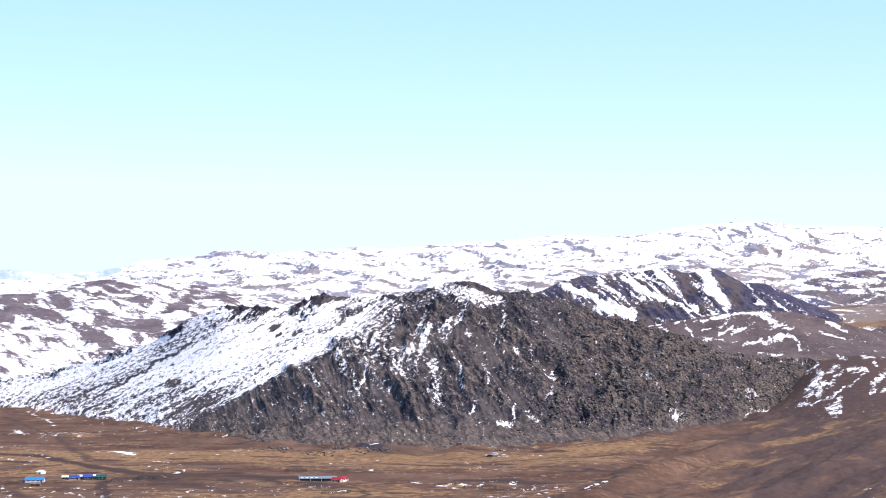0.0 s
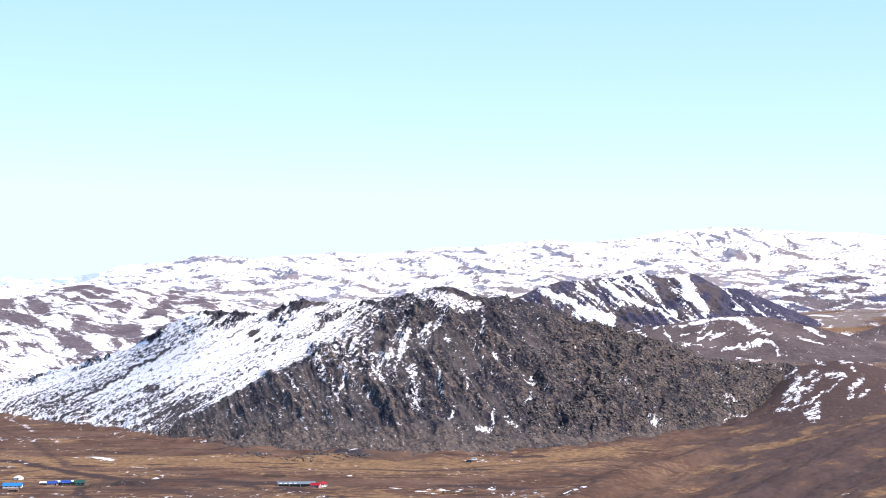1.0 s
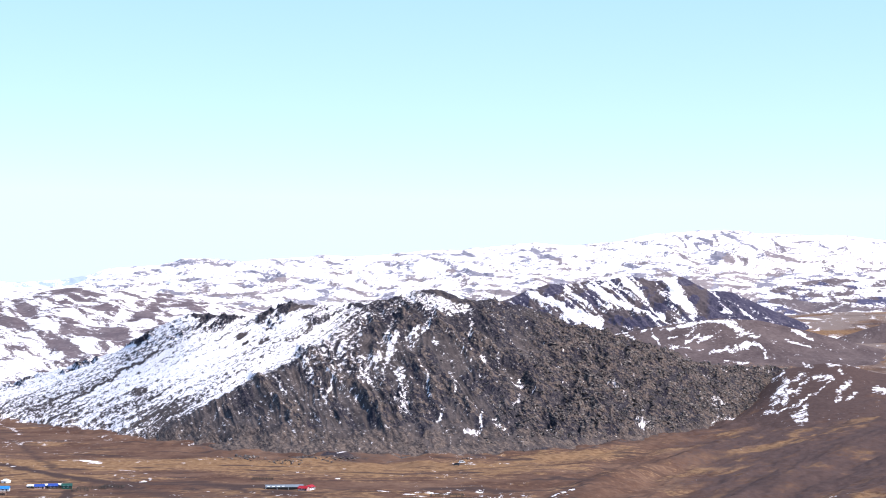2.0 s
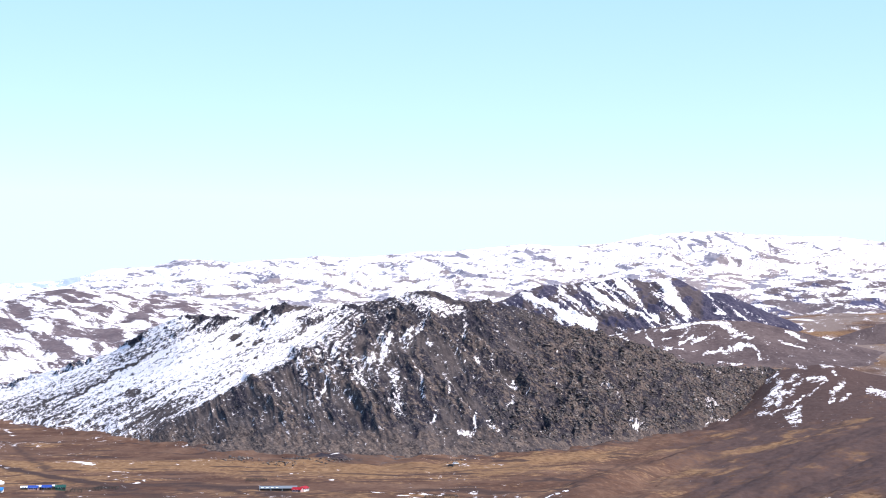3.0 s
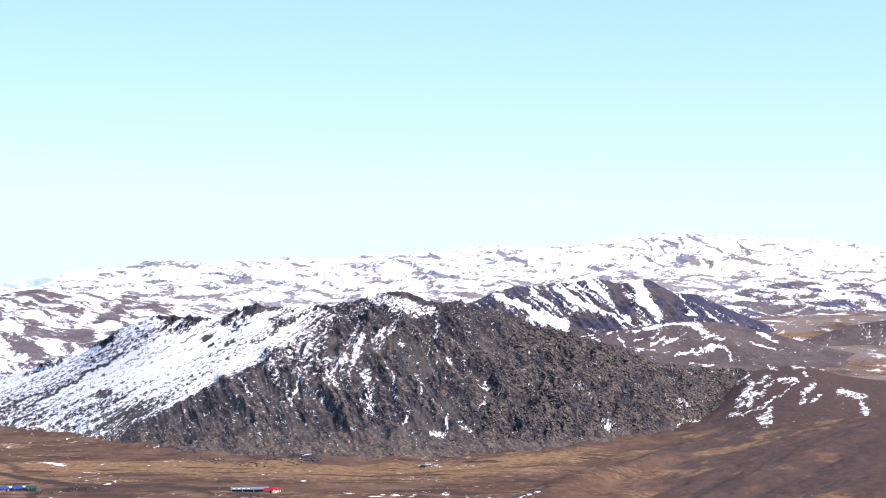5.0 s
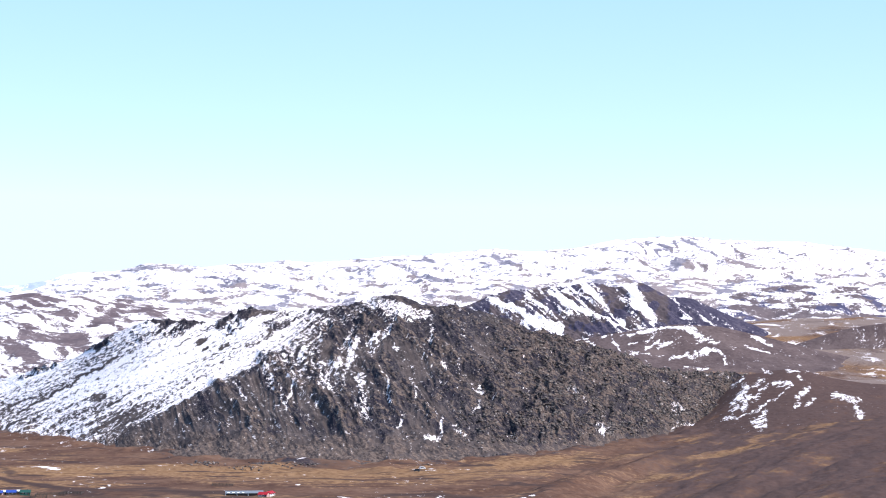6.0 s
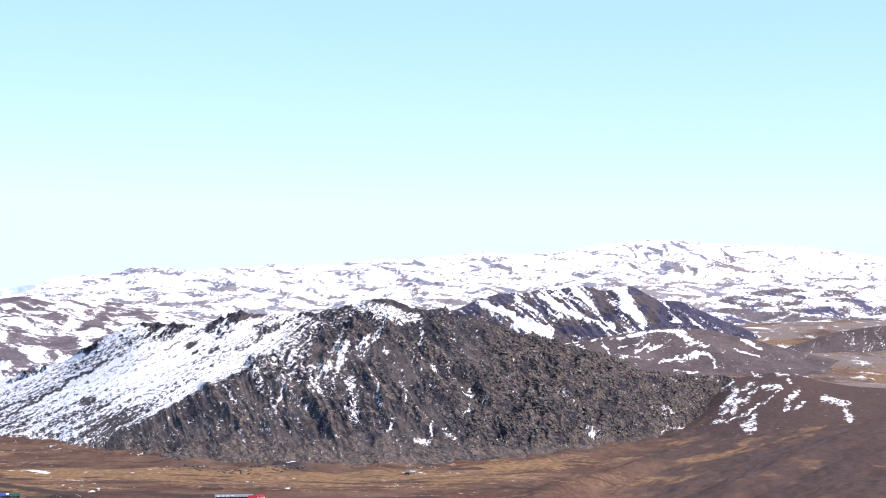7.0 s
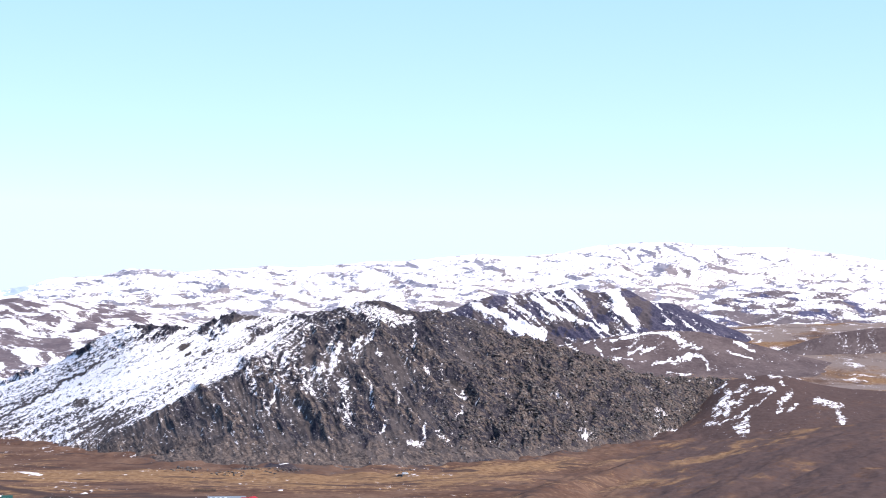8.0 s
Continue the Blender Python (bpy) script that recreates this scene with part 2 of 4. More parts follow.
# The rocky hill
HILL_AT = 1850.0
HILL_WEST = [
    (-557.4, 2350.0, -32.7, 2043.1),
    (-444.1, 2200.0, 16.9, 2012.1),
    (-393.2, 2110.0, 31.5, 1908.1),
    (-341.6, 2019.0, 52.1, 1774.0),
    (-290.6, 1953.8, 70.5, 1677.7),
    (-264.6, 1924.0, 89.6, 1635.5),
    (-228.9, 1883.0, 107.0, 1579.7),
    (-215.8, 1869.5, 110.0, 1559.8),
    (-163.7, 1855.8, 106.1, 1503.4),
    (-135.4, 1848.2, 115.2, 1484.7),
    (-119.0, 1843.9, 120.9, 1474.1),
    (-80.4, 1838.1, 116.9, 1458.1),
    (-52.7, 1835.9, 120.9, 1450.4),
    (-16.4, 1833.0, 124.2, 1440.6),
    (6.2, 1831.3, 132.7, 1441.8),
]
HILL_EAST = [
    (22.1, 1830.0, 134.3, 1445.8),
    (37.4, 1830.0, 131.0, 1449.7),
    (57.8, 1830.0, 122.0, 1455.6),
    (83.3, 1830.0, 124.2, 1467.7),
    (109.3, 1830.0, 117.5, 1480.2),
    (143.9, 1833.8, 108.5, 1510.1),
    (158.6, 1836.4, 98.4, 1526.7),
    (191.4, 1842.0, 92.7, 1560.0),
    (232.6, 1850.0, 77.3, 1640.0),
    (260.3, 1880.0, 70.8, 1690.0),
    (276.7, 1912.0, 60.0, 1715.0),
    (293.1, 1950.0, 52.8, 1745.0),
    (332.2, 2060.0, 46.4, 1850.0),
    (373.5, 2110.0, 47.1, 2000.0),
    (405.1, 2150.0, 26.7, 2090.0),
]
HILL = HILL_WEST + HILL_EAST
FLANK_SNOW = [
    (3.4, 124.8, -24.9, 108.2, 5.51, 0.75),
    (-13.6, 100.3, -30.6, 80.0, 4.41, 0.65),
    (-87.2, 106.5, -172.2, 78.4, 13.23, 1.00),
    (-126.9, 92.0, -257.2, 45.0, 16.54, 1.00),
    (-177.9, 78.3, -302.5, 26.7, 18.74, 1.00),
    (-257.2, 76.0, -393.2, 14.3, 14.33, 1.00),
    (-200.5, 55.3, -274.2, 24.7, 9.92, 1.00),
    (-228.9, 97.9, -268.5, 72.7, 8.82, 1.00),
    (-53.3, 110.9, -81.6, 94.8, 8.82, 1.00),
    (-104.2, 97.4, -155.2, 68.7, 14.33, 1.00),
    (-359.2, 30.4, -432.8, 4.1, 9.92, 1.00),
    (-319.5, 29.7, -376.2, 8.3, 11.02, 1.00),
    (-206.2, 24.4, -257.2, 8.0, 3.31, 0.50),
    (-274.2, 22.4, -342.2, 2.0, 9.92, 0.55),
    (-353.5, 14.0, -421.5, 3.6, 7.72, 0.60),
]
CREST_SNOW = [
    (-47.6, 108.2, -90.1, 74.5, 11.02, 0.80),
    (-23.8, 112.0, -53.3, 84.8, 6.61, 0.65),
    (-81.6, 72.2, -104.2, 60.0, 5.51, 0.75),
    (-53.3, 79.8, -75.9, 67.5, 4.96, 0.75),
    (-104.2, 67.1, -36.3, 60.9, 11.02, 0.42),
    (0.6, 125.9, 37.4, 114.8, 8.27, 1.10),
    (9.1, 128.7, 51.6, 117.6, 4.41, 1.00),
    (37.4, 108.4, 60.1, 113.7, 4.96, 1.00),
    (-75.9, 92.3, -104.2, 74.4, 7.72, 1.00),
]
HILL_STREAKS = [
    (61.7, 108.2, 61.7, 84.9, 2.20, 1.00),
    (-64.6, 79.7, -70.2, 73.8, 3.86, 1.00),
    (-15.3, 87.5, -22.1, 70.3, 4.41, 1.00),
    (-9.1, 56.4, -4.5, 28.6, 4.96, 0.80),
    (9.1, 63.4, 17.6, 49.7, 2.20, 1.00),
    (17.6, 49.7, 20.4, 39.8, 2.20, 1.00),
    (-2.3, 87.5, 10.2, 96.3, 2.20, 1.00),
    (72.5, 69.1, 75.3, 59.7, 2.20, 1.00),
    (-134.8, 51.2, -125.8, 40.2, 2.20, 1.00),
    (-102.5, 62.8, -98.0, 48.3, 2.76, 1.00),
    (45.3, 51.8, 47.6, 38.7, 1.65, 1.00),
    (-42.5, 63.6, -47.0, 49.1, 1.65, 1.00),
    (-74.8, 55.9, -84.4, 37.6, 1.65, 1.00),
    (-176.8, 38.6, -213.6, 22.6, 1.10, 0.80),
    (109.9, 50.6, 108.8, 45.2, 2.76, 1.00),
    (103.7, 28.2, 109.3, 33.8, 2.76, 1.00),
]
LOW_STREAKS = [
    (69.7, 23.9, 71.4, 14.8, 2.20, 1.00),
    (55.5, 11.8, 71.4, 14.8, 1.65, 1.00),
    (87.2, 18.2, 91.2, 11.5, 1.65, 1.00),
]
FACE_SNOW = [
    (-0.2, 80.4, 24.3, 104.9, 2.2, 1.00),
    (-65.5, 66.1, -30.1, 68.6, 3.5, 0.80),
    (-49.2, 61.8, -41.0, 50.9, 3.5, 0.80),
    (-104.9, 66.6, -100.8, 50.1, 4.0, 0.90),
    (-79.1, 61.4, -73.6, 50.5, 3.0, 0.80),
    (-88.6, 46.0, -87.2, 33.7, 2.2, 0.80),
    (-66.8, 42.2, -54.6, 36.3, 4.5, 0.55),
    (37.9, 57.5, 48.8, 44.6, 2.0, 0.90),
    (29.7, 20.1, 35.1, 27.6, 1.7, 1.00),
    (103.2, 47.8, 111.3, 45.4, 2.5, 0.90),
    (71.9, 68.4, 74.6, 63.9, 2.0, 1.00),
    (84.2, 104.8, 92.3, 92.0, 5.0, 0.50),
    (24.3, 84.0, 27.0, 81.6, 2.2, 1.00),
    (82.7, 20.0, 86.8, 18.0, 1.8, 1.00),
    (84.1, 14.8, 93.6, 11.9, 1.6, 1.00),
    (-13.8, 34.6, -0.2, 36.7, 3.0, 0.60),
]
TAIL_SNOW = [
    (340.2, 38.4, 362.3, 43.2, 2.4, 1.00),
    (304.2, 15.6, 315.3, 10.8, 2.2, 1.00),
    (315.3, 10.8, 326.3, 11.7, 1.6, 1.00),
    (330.5, 16.1, 342.9, 23.5, 1.8, 0.90),
    (198.1, 41.5, 213.3, 38.2, 2.4, 1.00),
    (226.9, 8.9, 239.3, 4.6, 2.4, 1.00),
    (290.6, 42.1, 298.8, 42.4, 1.5, 0.90),
    (312.6, 40.7, 320.9, 38.7, 1.5, 0.90),
    (216.0, 29.0, 232.5, 22.1, 3.0, 0.50),
    (138.7, 11.4, 145.6, 10.2, 2.0, 0.90),
    (302.8, -1.0, 312.5, 3.5, 1.6, 1.00),
    (312.5, 3.5, 323.5, 0.5, 1.6, 1.00),
]
HILL_BARE = [
    (-129.7, 113.0, -94.0, 118.3, 2.20, 1.00),
    (-217.5, 108.7, -180.7, 104.9, 1.93, 1.00),
    (-172.2, 87.7, -162.6, 92.0, 2.76, 1.00),
    (-154.1, 101.8, -146.7, 107.9, 2.76, 1.00),
    (-167.7, 80.0, -162.0, 83.6, 1.65, 1.00),
    (-252.7, 71.9, -309.3, 38.1, 1.10, 0.80),
    (-309.3, 38.1, -350.7, 13.0, 1.10, 0.80),
    (-58.9, 119.8, -47.6, 117.5, 2.20, 1.00),
    (26.1, 133.2, 54.4, 120.9, 3.31, 1.00),
    (-33.4, 97.7, -44.8, 79.9, 4.96, 0.70),
    (-274.2, 34.0, -265.7, 36.6, 2.76, 1.00),
    (-257.2, 92.6, -274.2, 77.8, 2.20, 0.70),
    # shadowed dent in the snow, drawn as a small bare patch
    (-149.6, 83.9, -141.1, 86.6, 1.65, 0.80),
]
HILL_SPURS = [
    (-81.8, 49.3, -57.3, 48.6, 5.0, 0.80),
    (-57.3, 48.6, -35.5, 30.5, 5.0, 1.10),
    (-35.5, 30.5, -12.4, 8.6, 5.5, 1.10),
    (-109.0, 74.9, -79.1, 54.7, 5.0, 0.80),
    (27.0, 102.4, 51.5, 77.8, 5.0, 0.90),
    (51.5, 77.8, 78.7, 54.9, 5.5, 1.00),
    (78.7, 54.9, 100.4, 37.3, 6.0, 1.00),
    (65.1, 86.2, 97.7, 66.8, 4.5, 0.90),
    (97.7, 66.8, 120.9, 53.9, 5.0, 1.10),
    (120.9, 53.9, 127.6, 34.4, 5.0, 1.00),
    (2.5, 64.2, 24.3, 40.6, 4.5, 0.70),
    (40.6, 40.6, 59.6, 26.4, 4.5, 0.90),
    (-133.4, 33.6, -108.9, 15.8, 5.0, 0.90),
    (-155.2, 51.2, -133.4, 33.6, 4.5, 0.70),
    (-8.4, 107.4, -12.4, 87.5, 4.0, 0.60),
    (-38.3, 102.2, -32.8, 70.9, 4.5, 0.60),
]


def spine(across, z):
    """How far a place lies to the right of the spur that parts the snowy flank from the rocky face."""
    return across + 158 - 2.3 * (np.minimum(z, 70) - 44) - 1.35 * np.maximum(z - 70, 0)


def hill_lines(across, z):
    """A measure that stays the same down the fall lines: to the left on the snowy flank, to the right on the rocky face."""
    steer = -2.0 + 3.1 * ease(-30, 110, spine(across, z)) + 0.35 * ease(0, 220, across)
    return across + steer * z


def make_hill():
    across = np.linspace(HILL[0][0], HILL[-1][0], 1600)[None, :]
    s = np.concatenate([np.linspace(-0.12, 1, 380), np.linspace(1.03, 1.9, 18)])[:, None]
    x, y, z = face(HILL, HILL_AT, across, s, 0.72)
    base = z.copy()
    line = hill_lines(across, base)
    warp = line + 9 * cloud(across / 40, z / 25, 31, 2)
    side = spine(across, base)
    left = ease(25, -35, side)  # the snow slope
    flank = ease(60, 170, across - 0.35 * (base - 60))  # the ribbed side
    front = (1 - left) * (1 - flank)
    body = ease(0.02, 0.3, s) * (1 - 0.78 * ease(0.86, 1.0, s)) * (1 - 0.5 * ease(1.0, 1.3, s))
    spur = strokes(HILL_SPURS, across, base, 6.0)
    gully = crest(warp / 62, base / 120, 41, 3, 0.55) * (1 - 0.6 * np.exp(-((side - 60) / 50.0) ** 2))
    rib = crest((across + 0.75 * base) / 26 + 0.5 * cloud(across / 50, base / 40, 76, 2), (base - 0.5 * across) / 70, 45, 3, 0.6)  # buttresses that slant down the rocky face
    slab = base + 0.66 * across + 5 * cloud(across / 30, base / 24, 75, 2)
    ribs = crest(slab / 11, (across - 0.66 * base) / 36, 73, 3, 0.62)
    slant = across + 0.9 * base
    crag = crest(slant / 15, base / 14, 51, 4, 0.58)
    rocky = cloud(slant / 40, base / 45, 61, 3) + 0.5 * spur + 0.35 * rib * front - 0.6 * left * ease(0.92, 0.75, s) + 0.35 * ease(0.93, 1, s)
    rocky = rocky - 0.25 * np.exp(-((side - 70) / 60.0) ** 2) * ease(0.6, 0.35, s) + 0.35 * np.exp(-((across - 95) / 55.0) ** 2 - ((base - 62) / 30.0) ** 2)
    rocky = np.maximum(ease(-0.18, 0.26, rocky), 0.92 * flank) * ease(0.04 + 0.1 * (1 - flank), 0.2 + 0.06 * (1 - flank), s + 0.12 * cloud(across / 22, base / 12, 89, 3))
    # snow: the shaded flank, gullies, and lone patches
    streak = (1 - left) * cloud(warp / 11, base / 42, 81, 4, 0.62) + left * cloud(warp / 9, base / 46, 82, 4, 0.66)
    dots = left * cloud((across + 0.5 * base) / 5.5, (base - 0.5 * across) / 1.9, 91, 4, 0.75) + (1 - left) * cloud(across / 4.0 + 0.6 * streak, base / 1.9, 93, 4, 0.68)
    flakes = np.maximum(strokes(HILL_STREAKS, across, base, 4.0), strokes(LOW_STREAKS, across, base, 3.0))
    flakes = np.maximum(flakes, np.maximum(0.85 * strokes(FACE_SNOW, across, base, 5.0), strokes(TAIL_SNOW, across, base, 3.0)))
    snow = np.maximum(np.maximum(strokes(FLANK_SNOW, across, base, 9.0), strokes(CREST_SNOW, across, base, 9.0)), 1.1 * flakes)
    west = ease(-190, -290, across)
    low = ease(0.55, 0.2, s)  # the snow thins into streaks down the flank
    middle = ease(250, 60, across) * ease(0.08, 0.4, s)
    snow = np.maximum(snow * 0.62, left * (0.13 + 0.57 * np.maximum(ease(0.12, 0.5, s), 0.85 * west * ease(-0.02, 0.08, s)))) + (0.3 + left * (0.1 + 0.8 * low * (1 - 0.65 * west))) * streak + (0.74 - 0.1 * left) * dots
    snow = snow + 0.25 * np.clip(-gully, -0.5, 0.6) * middle - 0.1 * rocky * (1 - left) + 0.03 * middle - 0.16 * flank - 0.12 * left * np.clip(gully + 0.1, 0, 1)
    ledge = left * ease(0.8, 1.0, s + 0.1 * cloud(across / 24, base / 18, 87, 3)) * ease(-0.1, 0.25, cloud(warp / 16, base / 22, 88, 3))  # crags along the top of the snow slope
    snow = snow - 0.9 * strokes(HILL_BARE, across, base, 4.0) - (0.25 * ease(0.16, 0.0, s) + 0.12 * front * ease(0.3, 0.1, s)) * (1 - 0.7 * west) - 0.4 * ledge
    rocky = np.maximum(rocky, ledge)
    rough = (0.3 + 0.7 * rocky) * ease(0.0, 0.2, s) * (1 - 0.3 * ease(0.92, 1, s)) * (1 - 0.8 * ease(0.4, 0.65, snow))
    z = z + 6 * cloud(across / 40, y / 34, 36, 4, 0.6) * ease(-0.12, 0.02, s) * ease(0.3, 0.1, s)
    z = z + 4 * np.exp(-(side / 13.0) ** 2) * ease(0.05, 0.3, s) * ease(0.95, 0.7, s)
    z = z + body * ((3.0 - 1.0 * left - 1.0 * flank) * gully + 6.5 * spur + 3.6 * front * rib + 9.0 * flank * crest((across + 1.1 * base) / 48, base / 90, 47, 2, 0.5))
    z = z + rough * ((2.6 - 1.2 * left - 1.6 * flank) * crag + (0.9 - 0.5 * flank) * cloud(across / 4.5, base / 4, 71, 3, 0.6) + flank * (7.5 * ribs + 1.0 * crest(slab / 3.4, (across - 0.66 * base) / 8, 79, 2, 0.6)))
    z = z + 3.0 * ledge * crag
    # tan rock, thickest on rib and spur crests to paint sunlight there
    tan = np.maximum(flank * (0.28 + 0.6 * ribs + 0.35 * cloud(across / 60, base / 40, 85, 3)), front * (0.5 * ease(0.2, 0.7, spur) + 0.3 * ease(0.1, 0.45, rib) * rocky))
    sheet("rocky_hill", x, y, z, {"snow": snow, "rock": rocky, "straw": np.maximum(tan, 0.8 * (1 - 0.7 * flank) * ease(0.24, 0.06, s + 0.15 * cloud(across / 25, base / 14, 83, 3)))}, MAT_HILL,
          "dark craggy rock hill with patchy snow above the valley", "hill")
    return x, y, z, rocky, snow, flank * ease(0.04, 0.15, s) * ease(-0.25, 0.25, ribs)


hill_grid = make_hill()

# Ranges behind and beside it
KNOLL_AT = 2050.0
KNOLL = [
    (260.6, 2060.0, -29.1, 1400.0),
    (292.6, 2060.0, -22.8, 1400.0),
    (332.7, 2060.0, -16.5, 1390.0),
    (351.6, 2060.0, -1.4, 1380.0),
    (373.6, 2060.0, 14.9, 1370.0),
    (392.4, 2060.0, 30.0, 1360.0),
    (414.5, 2060.0, 46.4, 1350.0),
    (444.0, 2060.0, 50.8, 1330.0),
    (469.7, 2060.0, 53.9, 1320.0),
    (491.6, 2060.0, 50.2, 1300.0),
    (517.3, 2060.0, 43.2, 1290.0),
    (554.2, 2060.0, 37.6, 1280.0),
    (612.5, 2060.0, 33.8, 1270.0),
    (699.6, 2060.0, 31.3, 1260.0),
]
KNOLL_SNOW = [
    (402.1, 34.5, 416.8, 44.3, 1.8, 1.00),
    (404.4, 20.7, 419.8, 34.2, 5.0, 1.00),
    (415.1, 20.9, 425.9, 31.4, 3.5, 1.00),
    (425.9, 37.7, 436.7, 43.0, 3.0, 1.00),
    (428.9, 30.5, 441.2, 37.9, 2.6, 0.90),
    (450.4, 39.7, 468.8, 41.3, 2.6, 1.00),
    (389.1, 11.1, 428.9, 19.8, 1.0, 0.90),
    (428.9, 19.8, 471.8, 40.2, 1.1, 1.00),
    (424.2, 13.5, 441.1, 19.5, 2.6, 1.00),
    (427.2, 11.8, 441.0, 13.9, 2.6, 1.00),
    (441.3, 50.4, 450.5, 50.2, 2.0, 1.00),
    (465.8, 52.4, 478.0, 52.2, 2.0, 1.00),
    (478.6, 47.7, 484.1, 44.2, 2.0, 1.00),
    (474.8, 30.0, 491.1, 38.6, 2.6, 1.00),
    (472.3, 25.0, 478.4, 26.1, 2.2, 1.00),
]
KNOLL_EAST_SNOW = [
    (340.8, -10.0, 349.3, -3.2, 1.6, 1.00),
    (350.9, -2.1, 361.6, 5.3, 1.4, 1.00),
    (370.8, 11.6, 381.5, 19.6, 1.6, 1.00),
    (337.0, -4.1, 346.2, -2.8, 1.5, 1.00),
    (346.2, -2.8, 358.5, 2.4, 1.4, 1.00),
    (386.2, 25.0, 395.4, 32.2, 1.6, 0.90),
    (515.9, 31.2, 547.2, 26.6, 2.6, 1.00),
    (540.9, 24.3, 552.1, 15.3, 3.0, 1.00),
    (348.3, -0.9, 367.1, 2.6, 1.2, 0.90),
    (486.4, 26.9, 495.8, 29.0, 2.0, 0.90),
]
RIDGE_AT = 3800.0
RIDGE = [
    (135.0, 3800.0, 104.5, 3480.0),
    (204.8, 3800.0, 127.8, 3480.0),
    (242.0, 3800.0, 145.3, 3480.0),
    (295.6, 3800.0, 159.2, 3480.0),
    (331.6, 3800.0, 156.9, 3480.0),
    (361.9, 3800.0, 162.7, 3480.0),
    (421.2, 3800.0, 168.5, 3480.0),
    (468.9, 3800.0, 173.2, 3480.0),
    (505.0, 3800.0, 162.7, 3480.0),
    (528.3, 3800.0, 166.2, 3480.0),
    (546.9, 3800.0, 175.5, 3480.0),
    (564.4, 3800.0, 172.0, 3480.0),
    (612.1, 3800.0, 145.3, 3480.0),
    (671.4, 3800.0, 139.5, 3480.0),
    (707.5, 3800.0, 120.8, 3480.0),
    (761.0, 3800.0, 99.9, 3480.0),
    (808.7, 3800.0, 78.9, 3480.0),
    (912.3, 3800.0, 40.5, 3480.0),
    (972.8, 3800.0, 28.9, 3480.0),
]
RIDGE_SNOW = [
    (537.6, 166.1, 553.9, 127.7, 15.86, 1.00),
    (556.2, 127.8, 586.5, 90.5, 7.93, 1.00),
    (443.3, 160.2, 478.3, 127.8, 9.06, 1.00),
    (478.3, 127.8, 519.0, 92.7, 5.67, 1.00),
    (367.7, 153.2, 437.5, 110.6, 5.10, 1.00),
    (437.5, 110.6, 509.7, 86.1, 3.40, 1.00),
    (327.0, 93.8, 388.7, 74.0, 11.33, 1.00),
    (251.3, 135.9, 315.3, 108.3, 5.67, 1.00),
    (321.2, 145.2, 361.9, 116.3, 4.53, 1.00),
    (629.5, 101.5, 664.4, 99.2, 3.40, 1.00),
    (402.6, 159.1, 455.0, 116.3, 3.40, 1.00),
]
RIDGE_BARE = [
    (484.1, 166.1, 514.3, 112.9, 7.93, 1.00),
    (583.0, 156.8, 629.5, 93.6, 18.13, 1.00),
    (647.0, 133.5, 775.0, 87.3, 9.06, 0.70),
    (274.6, 151.0, 309.5, 145.1, 9.06, 1.00),
    (414.3, 86.1, 460.8, 79.5, 9.06, 1.00),
]
FOOTHILL_AT = 3450.0
FOOTHILL = [
    (259.9, 3470.0, 37.0, 3230.0),
    (333.8, 3470.0, 52.9, 3230.0),
    (418.4, 3470.0, 66.7, 3230.0),
    (492.3, 3470.0, 79.5, 3230.0),
    (576.8, 3470.0, 91.2, 3230.0),
    (650.8, 3470.0, 88.0, 3230.0),
    (735.3, 3470.0, 68.9, 3230.0),
    (828.3, 3470.0, 45.5, 3230.0),
    (925.5, 3470.0, 24.2, 3230.0),
    (988.9, 3470.0, 11.5, 3230.0),
    (1094.5, 3470.0, -16.1, 3230.0),
]
FOOTHILL_SNOW = [
    (470.1, 67.8, 516.5, 78.5, 4.0, 1.00),
    (516.5, 78.5, 557.7, 86.3, 4.0, 1.00),
    (557.7, 86.3, 601.5, 83.7, 4.5, 1.00),
    (598.9, 82.2, 619.4, 66.2, 8.0, 1.00),
    (619.4, 66.2, 655.4, 56.3, 4.5, 1.00),
    (513.8, 43.7, 542.2, 62.2, 3.2, 1.00),
    (537.0, 46.6, 583.4, 69.2, 2.6, 1.00),
    (485.5, 51.3, 531.9, 66.1, 2.2, 0.90),
    (562.6, 30.2, 598.7, 41.4, 3.5, 1.00),
    (598.7, 33.5, 634.8, 46.7, 6.0, 1.00),
    (634.8, 47.6, 655.4, 43.7, 4.5, 1.00),
    (655.4, 42.7, 668.1, 21.8, 4.0, 1.00),
    (449.5, 72.1, 454.6, 59.4, 3.0, 1.00),
    (454.6, 59.4, 467.4, 42.6, 2.4, 1.00),
]
FOOTHILL_EDGE_SNOW = [
    (428.9, 68.5, 449.5, 72.1, 3.0, 1.00),
    (485.4, 37.9, 547.2, 33.4, 2.2, 0.80),
    (717.3, 69.2, 753.3, 54.1, 2.6, 1.00),
    (706.9, 52.1, 748.0, 39.8, 3.0, 1.00),
    (778.9, 34.9, 789.2, 32.4, 2.4, 1.00),
    (382.6, 60.9, 403.1, 64.2, 6.0, 1.00),
    (403.1, 64.2, 419.6, 50.9, 5.0, 1.00),
    (537.0, 54.9, 573.1, 66.2, 5.0, 0.50),
    (516.4, 62.2, 547.4, 74.6, 7.0, 0.45),
    (740.1, 8.2, 758.1, 6.0, 3.0, 0.80),
    (588.3, 17.4, 634.6, 12.8, 1.8, 0.80),
]
